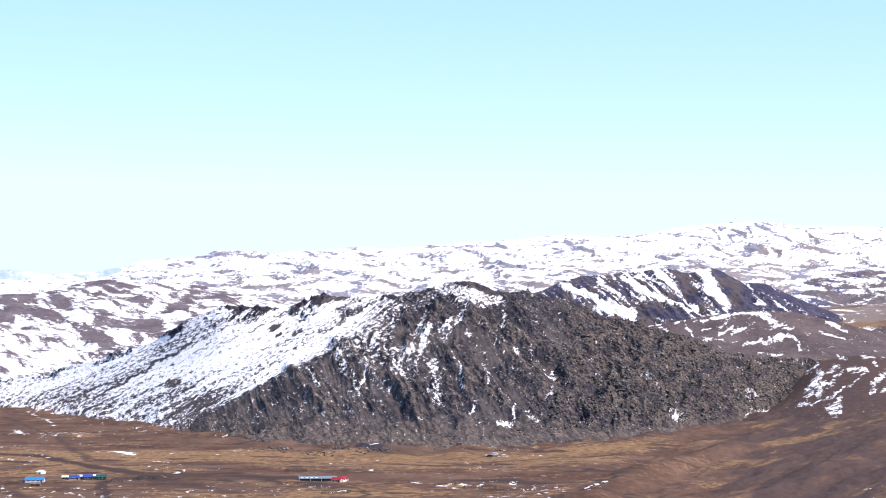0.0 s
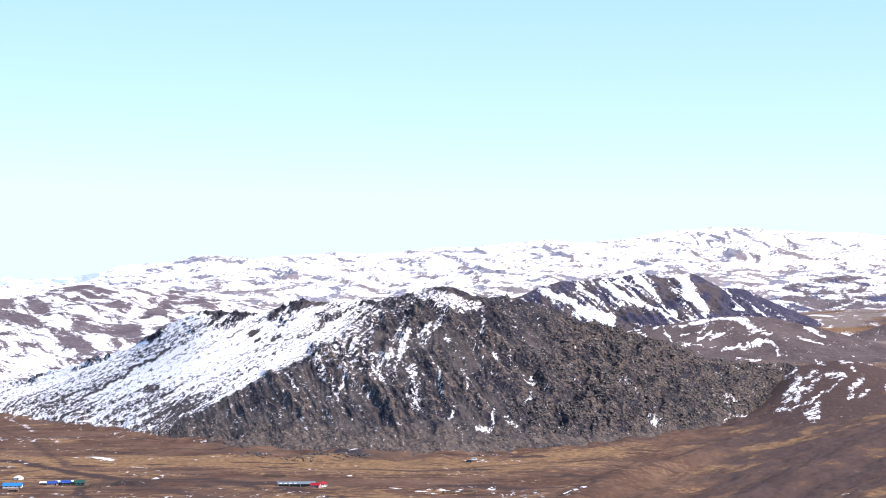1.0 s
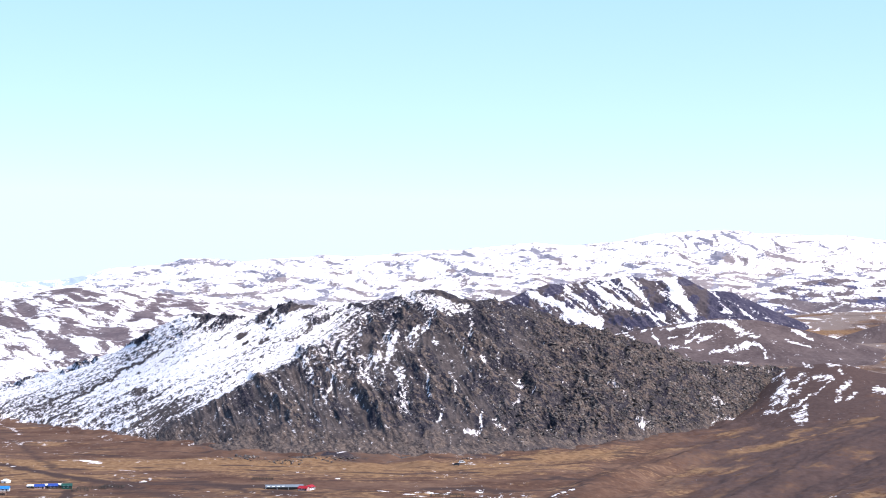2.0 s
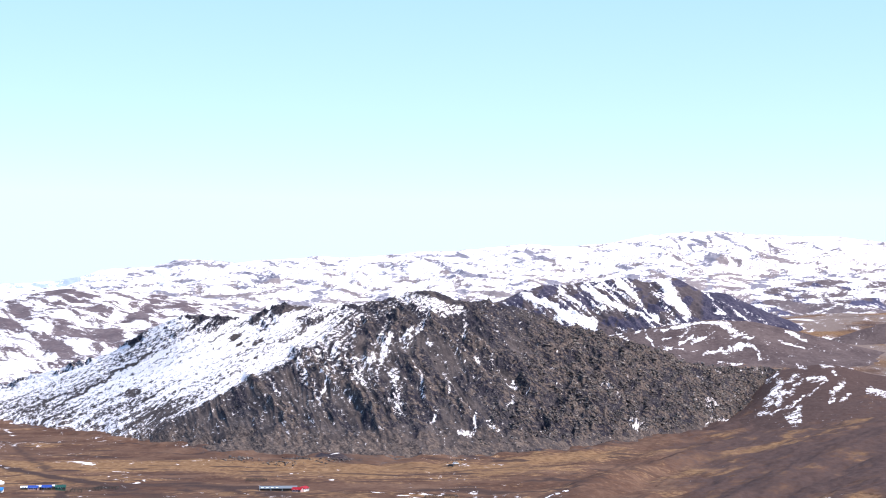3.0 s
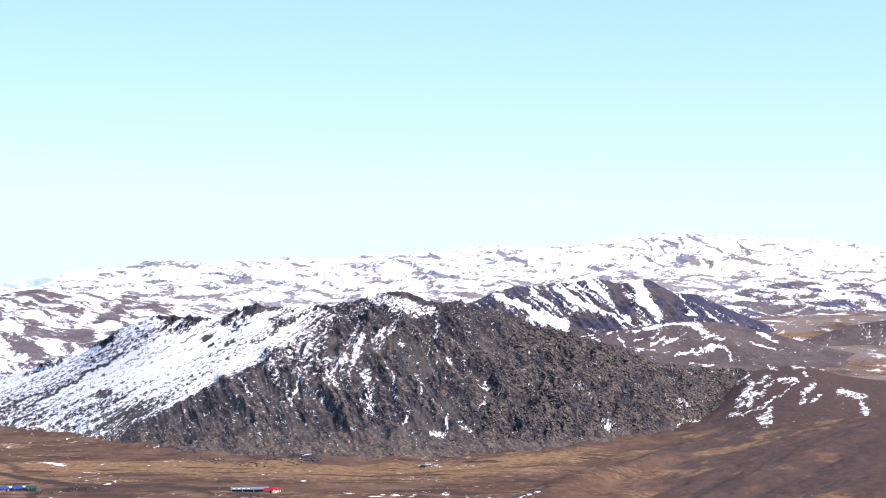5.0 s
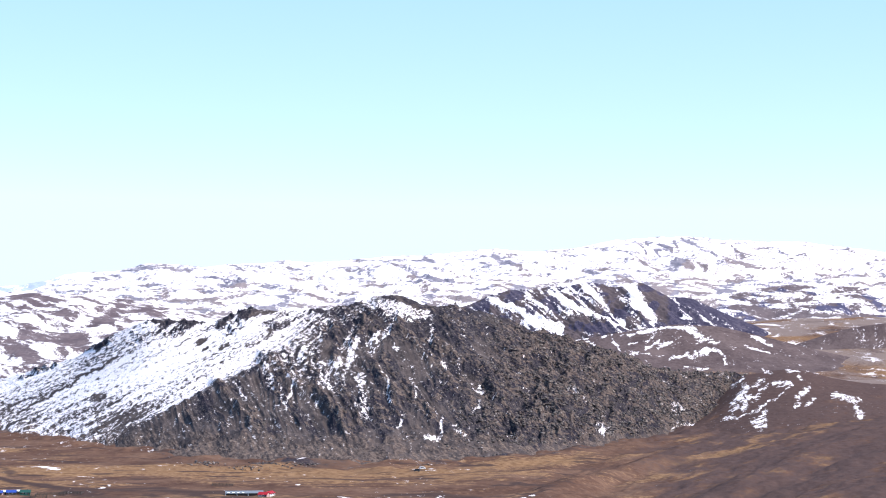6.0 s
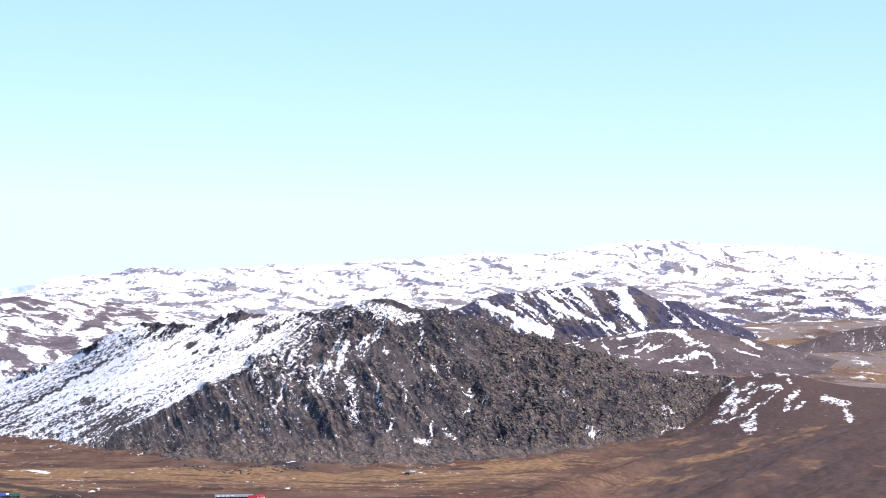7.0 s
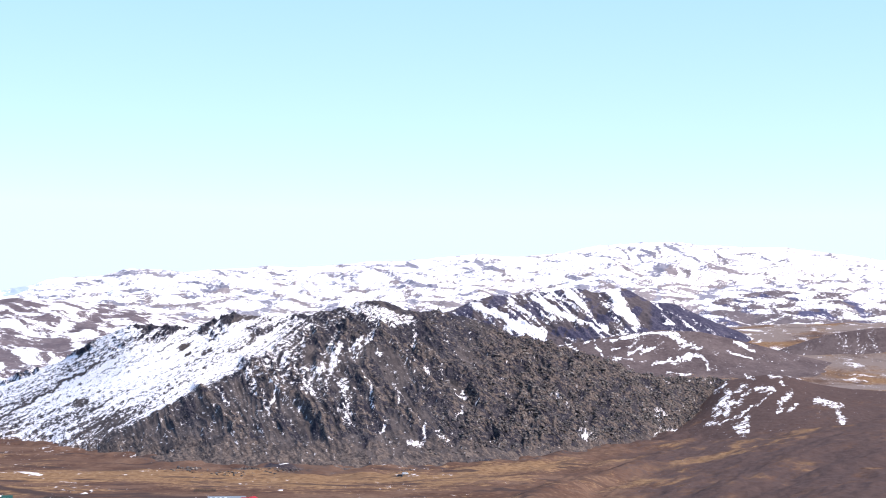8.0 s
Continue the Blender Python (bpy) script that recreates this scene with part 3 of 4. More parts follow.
EAST_FOOT = [
    (734.6, 3600.0, 27.3, 3490.0),
    (776.9, 3600.0, 41.6, 3490.0),
    (819.2, 3600.0, 57.0, 3490.0),
    (861.5, 3600.0, 71.3, 3490.0),
    (914.4, 3600.0, 84.5, 3490.0),
    (967.2, 3600.0, 92.2, 3490.0),
    (1030.6, 3600.0, 96.6, 3490.0),
    (1125.7, 3600.0, 94.4, 3490.0),
]
LEFT_AT = 3350.0
LEFT = [
    (-968.4, 3400.0, 116.8, 2350.0),
    (-804.3, 3400.0, 121.0, 2350.0),
    (-734.5, 3400.0, 122.0, 2350.0),
    (-697.6, 3400.0, 131.4, 2350.0),
    (-651.4, 3400.0, 142.8, 2350.0),
    (-604.2, 3400.0, 149.1, 2350.0),
    (-526.3, 3400.0, 145.9, 2350.0),
    (-456.5, 3400.0, 140.7, 2350.0),
    (-386.7, 3400.0, 131.4, 2350.0),
    (-340.6, 3400.0, 116.8, 2350.0),
    (-229.8, 3400.0, 101.2, 2350.0),
    (-147.7, 3400.0, 80.4, 2350.0),
]
LEFT_BARE = [
    (-820.4, 109.2, -750.4, 114.0, 16.0, 1.00),
    (-803.8, 86.8, -750.3, 92.4, 22.0, 1.00),
    (-779.2, 94.1, -688.5, 85.7, 14.0, 0.90),
    (-705.2, 121.4, -680.4, 105.7, 14.0, 0.95),
    (-647.6, 138.7, -610.5, 141.2, 10.0, 1.00),
    (-620.7, 121.4, -589.9, 137.0, 8.0, 0.90),
    (-579.6, 137.0, -540.5, 136.9, 9.0, 0.90),
    (-589.9, 128.6, -569.3, 122.2, 6.0, 0.90),
    (-558.9, 111.7, -532.1, 101.5, 8.0, 1.00),
    (-478.6, 113.6, -441.5, 106.6, 9.0, 1.00),
    (-497.1, 99.3, -474.4, 96.2, 7.0, 1.00),
    (-454.0, 129.6, -412.8, 121.3, 9.0, 0.90),
    (-406.6, 121.4, -373.6, 115.3, 9.0, 0.90),
    (-630.7, 63.1, -610.1, 46.9, 16.0, 1.00),
    (-597.8, 71.2, -515.5, 71.2, 14.0, 1.00),
    (-564.9, 66.4, -519.6, 61.8, 10.0, 0.90),
]
LEFT_SNOW = [
    (-803.6, 63.6, -659.6, 67.7, 20.0, 0.80),
    (-803.5, 45.8, -680.1, 52.4, 22.0, 0.60),
    (-803.8, 85.0, -787.3, 83.4, 4.0, 0.80),
    (-746.3, 103.4, -721.6, 113.3, 9.0, 0.70),
    (-668.1, 117.4, -631.1, 129.5, 9.0, 0.70),
    (-618.6, 105.9, -573.4, 121.5, 10.0, 0.70),
    (-548.7, 121.4, -515.7, 113.6, 10.0, 0.70),
    (-523.9, 104.1, -466.3, 121.5, 9.0, 0.60),
    (-680.3, 92.8, -556.7, 84.4, 7.0, 0.50),
    (-581.4, 76.0, -577.2, 67.9, 5.0, 0.90),
    (-536.1, 67.9, -523.7, 63.4, 5.0, 0.90),
    (-616.3, 66.2, -602.0, 71.0, 5.0, 0.90),
]
EAST_AT = 4100.0
EAST = [
    (698.1, 4480.0, 122.0, 3950.0),
    (760.8, 4480.0, 149.4, 3950.0),
    (836.2, 4480.0, 170.0, 3950.0),
    (949.2, 4480.0, 179.6, 3950.0),
    (984.3, 4480.0, 178.2, 3950.0),
    (1074.7, 4480.0, 175.5, 3950.0),
    (1191.5, 4480.0, 167.3, 3950.0),
    (1275.6, 4480.0, 160.4, 3950.0),
]
FAR_AT = 4700.0
FAR = [
    (-1358.6, 4750.0, 150.0, 3650.0),
    (-1128.4, 4750.0, 154.0, 3650.0),
    (-869.3, 4750.0, 163.0, 3650.0),
    (-804.5, 4750.0, 186.0, 3650.0),
    (-751.3, 4750.0, 207.8, 3650.0),
    (-639.0, 4750.0, 212.2, 3650.0),
    (-574.3, 4750.0, 232.5, 3650.0),
    (-509.5, 4750.0, 229.6, 3650.0),
    (-426.0, 4750.0, 223.8, 3650.0),
    (-224.5, 4750.0, 242.7, 3650.0),
    (-133.9, 4750.0, 236.9, 3650.0),
    (-54.7, 4750.0, 242.7, 3650.0),
    (43.2, 4750.0, 255.8, 3650.0),
    (126.7, 4750.0, 255.8, 3650.0),
    (310.9, 4750.0, 271.8, 3650.0),
    (410.2, 4750.0, 266.0, 3650.0),
    (521.0, 4750.0, 274.7, 3650.0),
    (631.8, 4750.0, 298.0, 3771.7),
    (735.5, 4750.0, 305.3, 3891.7),
    (823.2, 4750.0, 306.7, 4068.0),
    (978.7, 4750.0, 295.1, 4208.0),
    (1126.9, 4750.0, 292.2, 4220.9),
    (1365.8, 4750.0, 260.2, 4241.6),
    (1462.3, 4750.0, 252.9, 4250.0),
]
PEAKS = [
    (-1214.7, 4830.0, 175.2, 4560.0),
    (-1128.4, 4830.0, 184.0, 4560.0),
    (-1085.2, 4830.0, 182.6, 4560.0),
    (-1042.0, 4830.0, 176.6, 4560.0),
    (-998.8, 4830.0, 170.7, 4560.0),
    (-912.5, 4830.0, 176.6, 4560.0),
    (-862.1, 4830.0, 181.1, 4560.0),
    (-843.4, 4830.0, 190.0, 4560.0),
    (-823.3, 4830.0, 185.5, 4560.0),
    (-783.0, 4830.0, 204.7, 4560.0),
    (-751.4, 4830.0, 209.2, 4560.0),
    (-725.4, 4830.0, 198.8, 4560.0),
    (-653.4, 4830.0, 190.0, 4560.0),
    (-523.9, 4830.0, 178.1, 4560.0),
]
FAR_BARE = [
    (691.9, 281.1, 703.7, 261.6, 3.0, 1.00),
    (700.8, 294.2, 709.7, 284.1, 2.5, 1.00),
    (739.5, 282.7, 769.2, 270.0, 4.0, 1.00),
    (727.5, 266.1, 739.4, 255.4, 3.5, 1.00),
    (775.2, 293.8, 787.0, 269.9, 3.5, 1.00),
    (794.3, 302.3, 840.6, 274.6, 6.0, 1.00),
    (811.0, 305.0, 834.7, 297.3, 3.5, 1.00),
    (679.9, 245.7, 721.4, 221.1, 3.5, 0.90),
    (772.0, 239.9, 822.5, 221.7, 8.0, 0.90),
    (846.5, 264.1, 885.1, 246.8, 4.0, 0.90),
    (905.9, 247.0, 992.1, 222.9, 6.0, 0.90),
    (923.9, 281.8, 953.6, 253.5, 2.6, 1.00),
    (1045.8, 265.3, 1069.6, 253.9, 4.0, 0.90),
    (721.4, 224.2, 739.2, 215.3, 4.0, 0.90),
    (837.4, 227.8, 858.2, 218.9, 4.0, 0.80),
]
FAR_WEST_BARE = [
    (-610.4, 221.2, -524.0, 226.1, 6.0, 0.90),
    (-524.0, 219.9, -452.0, 210.7, 5.0, 0.80),
    (-581.5, 177.2, -545.5, 183.2, 6.0, 0.80),
    (-696.6, 193.4, -639.1, 199.2, 5.0, 0.80),
    (-437.6, 192.2, -322.4, 185.8, 6.0, 0.70),
    (-379.9, 170.0, -322.4, 177.0, 8.0, 0.80),
    (-207.3, 226.6, -171.3, 214.2, 4.0, 0.90),
    (37.4, 236.5, 66.2, 223.8, 5.0, 1.00),
    (138.2, 249.0, 159.8, 236.0, 5.0, 0.90),
    (311.0, 253.9, 354.1, 227.3, 7.0, 0.90),
    (325.4, 234.8, 382.9, 216.6, 6.0, 0.80),
    (-63.3, 214.0, 8.6, 205.8, 6.0, 0.70),
    (95.0, 190.6, 210.1, 184.5, 6.0, 0.70),
]


def make_range(name, profile, ref, cols, rows, curve, relief, cover, mat, label, category, more=None):
    across = np.linspace(profile[0][0], profile[-1][0], cols)[None, :]
    s = np.concatenate([np.linspace(-0.1, 1, rows), np.linspace(1.04, 1.6, 12)])[:, None]
    x, y, z = face(profile, ref, across, s, curve)
    base = z.copy()
    z = z + relief(across, s, base, x, y) * ease(-0.05, 0.2, s) * (1 - 0.7 * ease(0.8, 1.0, s))
    snow, rock, straw = cover(across, s, base, x, y)
    values = {"snow": snow, "rock": rock, "straw": straw}
    if more:
        values.update(more(x, y, base))
    return sheet(name, x, y, z, values, mat, label, category)


def fan_straw(x, y):
    """Dry grass in long streaks up the slope beside the knoll."""
    along, athwart = 0.49 * x + 0.87 * y, 0.87 * x - 0.49 * y
    return 0.22 + 0.58 * cloud(athwart / 62 + 0.6 * cloud(x / 110, y / 110, 112, 2), along / 330, 113, 5, 0.58) + 0.4 * cloud(athwart / 20, along / 60, 129, 4, 0.65)


make_range("brown_knoll", KNOLL, KNOLL_AT, 560, 320, 0.3,
           lambda a, s, z, x, y: 2.2 * cloud(a / 70, y / 90, 11, 3) + 0.5 * cloud(a / 9, y / 9, 12, 3),
           lambda a, s, z, x, y: (0.63 * np.maximum(strokes(KNOLL_SNOW, a, z, 4.0), strokes(KNOLL_EAST_SNOW, a, z, 4.0)) + 0.45 * patches(a - 0.5 * y, y * 0.6, 9, 13) + 0.3 * cloud(a / 4, z / 2.2, 15, 3, 0.6) - 0.08, 0.1 + 0.5 * cloud(a / 30, z / 20, 14, 3), fan_straw(x, y) - 0.25 * ease(15, 30, z)),
           MAT_GROUND, "rounded brown grassy knoll with melting snow patches", "hill", lambda x, y, z: {"moor": 0.6 - 0.8 * (fan_straw(x, y) - 0.28) + 0.25 * ease(12, 30, z), "mud": 0.0})
make_range("snow_streaked_ridge", RIDGE, RIDGE_AT, 620, 220, 0.8,
           lambda a, s, z, x, y: 9 * crest((a + 1.1 * z) / 60, z / 120, 21, 3) + 4 * crest((a + z) / 18, z / 16, 22, 3),
           lambda a, s, z, x, y: (0.85 * strokes(RIDGE_SNOW, a, z, 6.0) - 0.8 * strokes(RIDGE_BARE, a, z, 7.0) + 0.85 * cloud((a + 1.2 * z) / 14, z / 48, 23, 5, 0.64) + 0.45 * cloud(a / 8, z / 5, 24, 4, 0.6) + 0.16 * ease(0.3, 0.7, s) + 0.04 * ease(450, 380, a),
                                  np.maximum(ease(-0.2, 0.3, cloud(a / 40, z / 30, 25, 3)), ease(590, 640, a)) * ease(0.2, 0.6, s), 0.0),
           MAT_RIDGE, "dark rocky ridge streaked with snow gullies", "ridge")
make_range("brown_foothill", FOOTHILL, FOOTHILL_AT, 560, 200, 0.6,
           lambda a, s, z, x, y: 4.0 * cloud(a / 110, y / 120, 26, 3) + 0.6 * cloud(a / 14, y / 14, 27, 3),
           lambda a, s, z, x, y: (0.72 * np.maximum(strokes(FOOTHILL_SNOW, a, z, 7.0), strokes(FOOTHILL_EDGE_SNOW, a, z, 7.0)) + 0.6 * patches(a, y * 0.6, 16, 28) + 0.3 * cloud(a / 6, z / 3, 29, 3, 0.6) - 0.08, 0.15, 0.45 * ease(0.42, 0.08, s + 0.25 * cloud(a / 120, y / 60, 30, 3))),
           MAT_FOOT, "smooth brown foothill with curling snow patches", "hill")
make_range("mauve_foothill", EAST_FOOT, FOOTHILL_AT, 300, 120, 0.6,
           lambda a, s, z, x, y: 3.0 * cloud(a / 90, y / 120, 64, 3) + 0.6 * cloud(a / 14, y / 14, 65, 3),
           lambda a, s, z, x, y: (0.02 + 0.75 * patches(a, y * 0.5, 26, 66) + 0.3 * cloud(a / 6, z / 3, 67, 3, 0.6), 0.15, 0.4 * ease(0.4, 0.05, s + 0.25 * cloud(a / 120, y / 60, 68, 3))),
           MAT_FOOT, "low mauve-brown foothill beyond the pale plain", "hill")
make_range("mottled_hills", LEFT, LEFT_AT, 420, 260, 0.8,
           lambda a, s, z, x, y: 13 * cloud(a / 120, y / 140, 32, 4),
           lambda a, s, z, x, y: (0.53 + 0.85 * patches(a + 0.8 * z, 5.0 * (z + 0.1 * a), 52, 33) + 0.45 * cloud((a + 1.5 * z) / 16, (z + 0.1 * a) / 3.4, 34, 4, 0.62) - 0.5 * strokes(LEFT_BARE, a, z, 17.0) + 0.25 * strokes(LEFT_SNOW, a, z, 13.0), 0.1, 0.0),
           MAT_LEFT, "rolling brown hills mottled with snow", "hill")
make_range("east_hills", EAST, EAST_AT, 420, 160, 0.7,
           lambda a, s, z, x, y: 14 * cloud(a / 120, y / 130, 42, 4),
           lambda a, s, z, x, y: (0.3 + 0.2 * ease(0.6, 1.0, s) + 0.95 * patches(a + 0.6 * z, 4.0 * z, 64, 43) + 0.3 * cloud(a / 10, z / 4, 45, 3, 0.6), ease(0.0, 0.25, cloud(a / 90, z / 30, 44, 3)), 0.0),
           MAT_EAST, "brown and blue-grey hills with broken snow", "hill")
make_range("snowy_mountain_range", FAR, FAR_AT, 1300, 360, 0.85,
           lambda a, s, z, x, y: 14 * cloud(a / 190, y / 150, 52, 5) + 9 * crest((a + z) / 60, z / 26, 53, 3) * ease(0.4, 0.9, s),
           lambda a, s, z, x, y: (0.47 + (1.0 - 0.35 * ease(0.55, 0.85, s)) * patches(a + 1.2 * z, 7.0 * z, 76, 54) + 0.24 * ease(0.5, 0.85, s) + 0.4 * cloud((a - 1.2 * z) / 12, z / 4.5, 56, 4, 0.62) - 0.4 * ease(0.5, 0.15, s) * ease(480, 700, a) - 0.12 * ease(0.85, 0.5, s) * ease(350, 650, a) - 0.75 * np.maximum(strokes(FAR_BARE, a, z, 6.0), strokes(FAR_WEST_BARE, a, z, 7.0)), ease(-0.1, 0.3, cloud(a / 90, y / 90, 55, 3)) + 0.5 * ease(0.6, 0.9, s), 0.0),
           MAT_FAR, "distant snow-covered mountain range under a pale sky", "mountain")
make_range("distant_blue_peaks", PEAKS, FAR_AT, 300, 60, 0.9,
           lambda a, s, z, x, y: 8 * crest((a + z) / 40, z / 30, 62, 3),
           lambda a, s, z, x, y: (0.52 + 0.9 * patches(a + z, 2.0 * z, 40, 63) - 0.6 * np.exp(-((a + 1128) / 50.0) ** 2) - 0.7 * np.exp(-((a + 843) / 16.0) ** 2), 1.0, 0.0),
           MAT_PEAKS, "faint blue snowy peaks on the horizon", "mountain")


TRACKS = [
    (-337.5, 1405.9, -302.0, 1381.5, 9.00, 0.90),
    (-302.0, 1381.5, -253.8, 1307.3, 8.00, 0.90),
    (-253.8, 1307.3, -209.1, 1255.0, 9.00, 1.00),
    (-207.8, 1247.4, -140.2, 1258.2, 11.00, 0.80),
    (-432.7, 1825.7, -332.8, 1588.9, 5.00, 0.60),
    (-332.8, 1588.9, -256.6, 1342.7, 5.00, 0.60),
    (-221.1, 1201.6, -190.0, 1044.8, 4.50, 1.00),
    (-219.1, 1174.8, -211.2, 1142.0, 2.00, 0.80),
    (-138.3, 1240.6, -83.0, 1209.5, 13.00, 0.90),
    (-91.6, 1334.9, -9.7, 1314.8, 4.00, 0.70),
    (-9.7, 1314.8, 50.0, 1349.8, 4.00, 0.70),
    (50.0, 1349.8, 87.4, 1384.7, 4.00, 0.60),
    (13.3, 1203.3, 64.6, 1198.9, 12.00, 0.80),
    (-50.6, 1146.6, -39.7, 1045.3, 3.00, 0.70),
    (-274.6, 1143.9, -254.8, 1118.2, 10.00, 0.70),
    (-179.0, 1207.6, -126.2, 1132.3, 14.00, 0.60),
]
FAN_SPURS = [
    (83.1, 1081.6, 145.7, 1265.5, 16.00, 1.00),
    (145.7, 1265.5, 227.6, 1440.2, 16.00, 0.80),
    (162.9, 1030.7, 245.8, 1187.5, 18.00, 0.60),
    (245.8, 1187.5, 345.1, 1380.9, 18.00, 0.50),
]
VALLEY_SNOW = [
    (-254.7, 1431.3, -238.0, 1402.9, 5.00, 0.90),
    (-209.7, 1353.0, -200.7, 1348.7, 3.00, 0.80),
    (-270.7, 1423.7, -264.5, 1418.3, 2.50, 0.80),
    (-417.1, 1881.5, -359.8, 1717.6, 4.00, 0.60),
    (-384.9, 1667.2, -364.4, 1599.2, 3.00, 0.70),
    (-50.2, 1272.0, -48.5, 1277.2, 2.00, 0.90),
    (-21.6, 1196.5, -14.2, 1187.0, 2.50, 0.90),
    (-5.0, 1168.0, 0.4, 1165.6, 2.00, 0.90),
    (5.8, 1174.0, 20.1, 1169.7, 2.00, 0.80),
    (88.7, 1131.7, 104.1, 1168.6, 2.50, 0.90),
    (-38.5, 1338.9, -34.3, 1334.6, 2.00, 0.80),
    (-186.4, 1257.7, -179.4, 1262.8, 2.00, 0.80),
    (87.3, 1113.1, 78.4, 1085.4, 2.00, 0.80),
    (144.1, 1054.8, 154.0, 1056.4, 2.00, 0.80),
    (235.7, 1031.8, 245.9, 1024.2, 3.00, 0.80),
    (-66.8, 1125.2, -60.0, 1139.6, 3.00, 0.80),
    (-55.2, 1452.4, -50.2, 1463.0, 2.50, 0.90),
]


def make_ground():
    turn = np.radians(np.concatenate([np.linspace(-180, -22, 60), np.linspace(-19, 22, 1100), np.linspace(25, 180, 60)]))[None, :]
    d = np.concatenate([np.linspace(0.02, 900, 50), np.geomspace(940, 2600, 420), np.geomspace(2610, 4900, 260), np.geomspace(5000, 9000, 15)])[:, None]
    x, y = d * np.sin(turn), d * np.cos(turn) - 4
    z = valley(x, y)
    far = ease(2200, 2700, d)
    foot = np.array(HILL)
    foot = np.interp(x / np.maximum(y, 1) * HILL_AT, foot[:, 0], foot[:, 3])
    near = ease(-110, 10, y - foot) * (1 - far)  # debris below the rocky hill
    z = z + 4.5 * near * cloud(x / 30, y / 45, 131, 3)
    fan = ease(-60, 160, x - 0.25 * (y - 1150)) * (1 - far)
    along, athwart = 0.49 * x + 0.87 * y, 0.87 * x - 0.49 * y
    rills = cloud(athwart / 45 + 0.5 * cloud(x / 120, y / 120, 114, 2), along / 300, 109, 4, 0.5)
    z = z + 4.5 * rills * fan * ease(900, 1000, d)
    swell = cloud(x / 110, y / 60, 110, 4, 0.6)
    z = z + 1.4 * swell * (1 - fan) * (1 - far) * ease(900, 1000, d)
    z = z + 1.4 * fan * cloud(x / 22, y / 40, 130, 4, 0.6) * ease(900, 1000, d)
    spur = strokes(FAN_SPURS, x, y, 4.0)
    z = z + 6 * spur
    grain = rills * fan + (1 - fan) * swell
    dry = fan_straw(x, y)
    beside = ease(0.1, 0.18, x / np.maximum(y, 1)) * (1 - far)  # the slope below the knoll
    straw = 0.34 + 0.4 * cloud(x / 150, y / 90, 101, 4) + 0.5 * grain - 0.35 * near + 0.2 * cloud(x / 16, y / 34, 116, 3, 0.6) + 0.45 * cloud(x / 48, y / 13, 118, 3, 0.6)
    band = np.exp(-((y - np.minimum(foot - 75, 1385 + 0.9 * np.maximum(x - 60, 0)) + 20 * wave(x / 120, y / 90, 115)) / 55.0) ** 2)  # pale dry grass along the foot of the hill
    straw = straw + 0.5 * band * (1 - beside) - 0.22 * ease(1450, 1600, y) * (1 - far) - 0.2 * fan * (1 - band)
    straw = straw * (1 - beside) + beside * (dry + 0.25 * band + 0.1 * spur)
    dots = cloud(x / 7, y / 16, 103, 3, 0.6)
    snow = 0.62 * dots + 0.45 * cloud(x / 90, y / 120, 104, 3) - 0.1 - 0.3 * ease(0, 250, x) + 0.2 * near * ease(0, -250, x)
    straw = straw * (1 - far) + far * (0.58 + 0.4 * patches(x, y, 110, 125))
    snow = snow * (1 - far) + far * (0.06 + 0.8 * patches(x, y * 0.6, 40, 121))
    snow = snow + strokes(VALLEY_SNOW, x, y, 4.0)
    mud = np.maximum(strokes(TRACKS, x, y, 5.0), 0.4 * ease(0.15, 0.45, cloud(x / 90, y / 110, 107, 4)))
    mud = np.maximum(mud, 0.7 * fan * (1 - 0.6 * beside) * ease(0.12, 0.45, cloud(athwart / 16, along / 220, 111, 4, 0.6)))
    yards = np.exp(-((x + 85) / 60.0) ** 2 - ((y - 1195) / 45.0) ** 2) + np.exp(-((x + 185) / 55.0) ** 2 - ((y - 1228) / 28.0) ** 2)  # trodden ground round the houses
    mud = np.maximum(mud, 0.75 * (1 - beside) * (1 - far) * ease(0.18, 0.5, cloud(x / 70, y / 13, 119, 3, 0.6)))
    mud = np.maximum(mud, yards * (0.5 + 1.3 * cloud(x / 26, y / 40, 117, 4, 0.6)))
    rock = 0.02 + 0.4 * cloud(x / 50, y / 60, 105, 4) + 0.3 * near
    for cx, cy, rx, ry, n in OUTCROPS:
        rock = rock + 0.8 * np.exp(-((x - cx) / rx) ** 2 - ((y - cy) / ry) ** 2)
    sheet("ground", x, y, z, {"plain": far * (0.6 + 0.9 * patches(x, y * 0.5, 130, 128)), "snow": snow, "rock": rock, "straw": straw, "mud": mud, "moor": far * (0.3 + 0.8 * patches(x, y, 150, 127)) + beside * (0.6 - 0.8 * (dry - 0.28))}, MAT_GROUND,
          "dry brown steppe valley floor with straw-coloured grass", "ground")


make_ground()

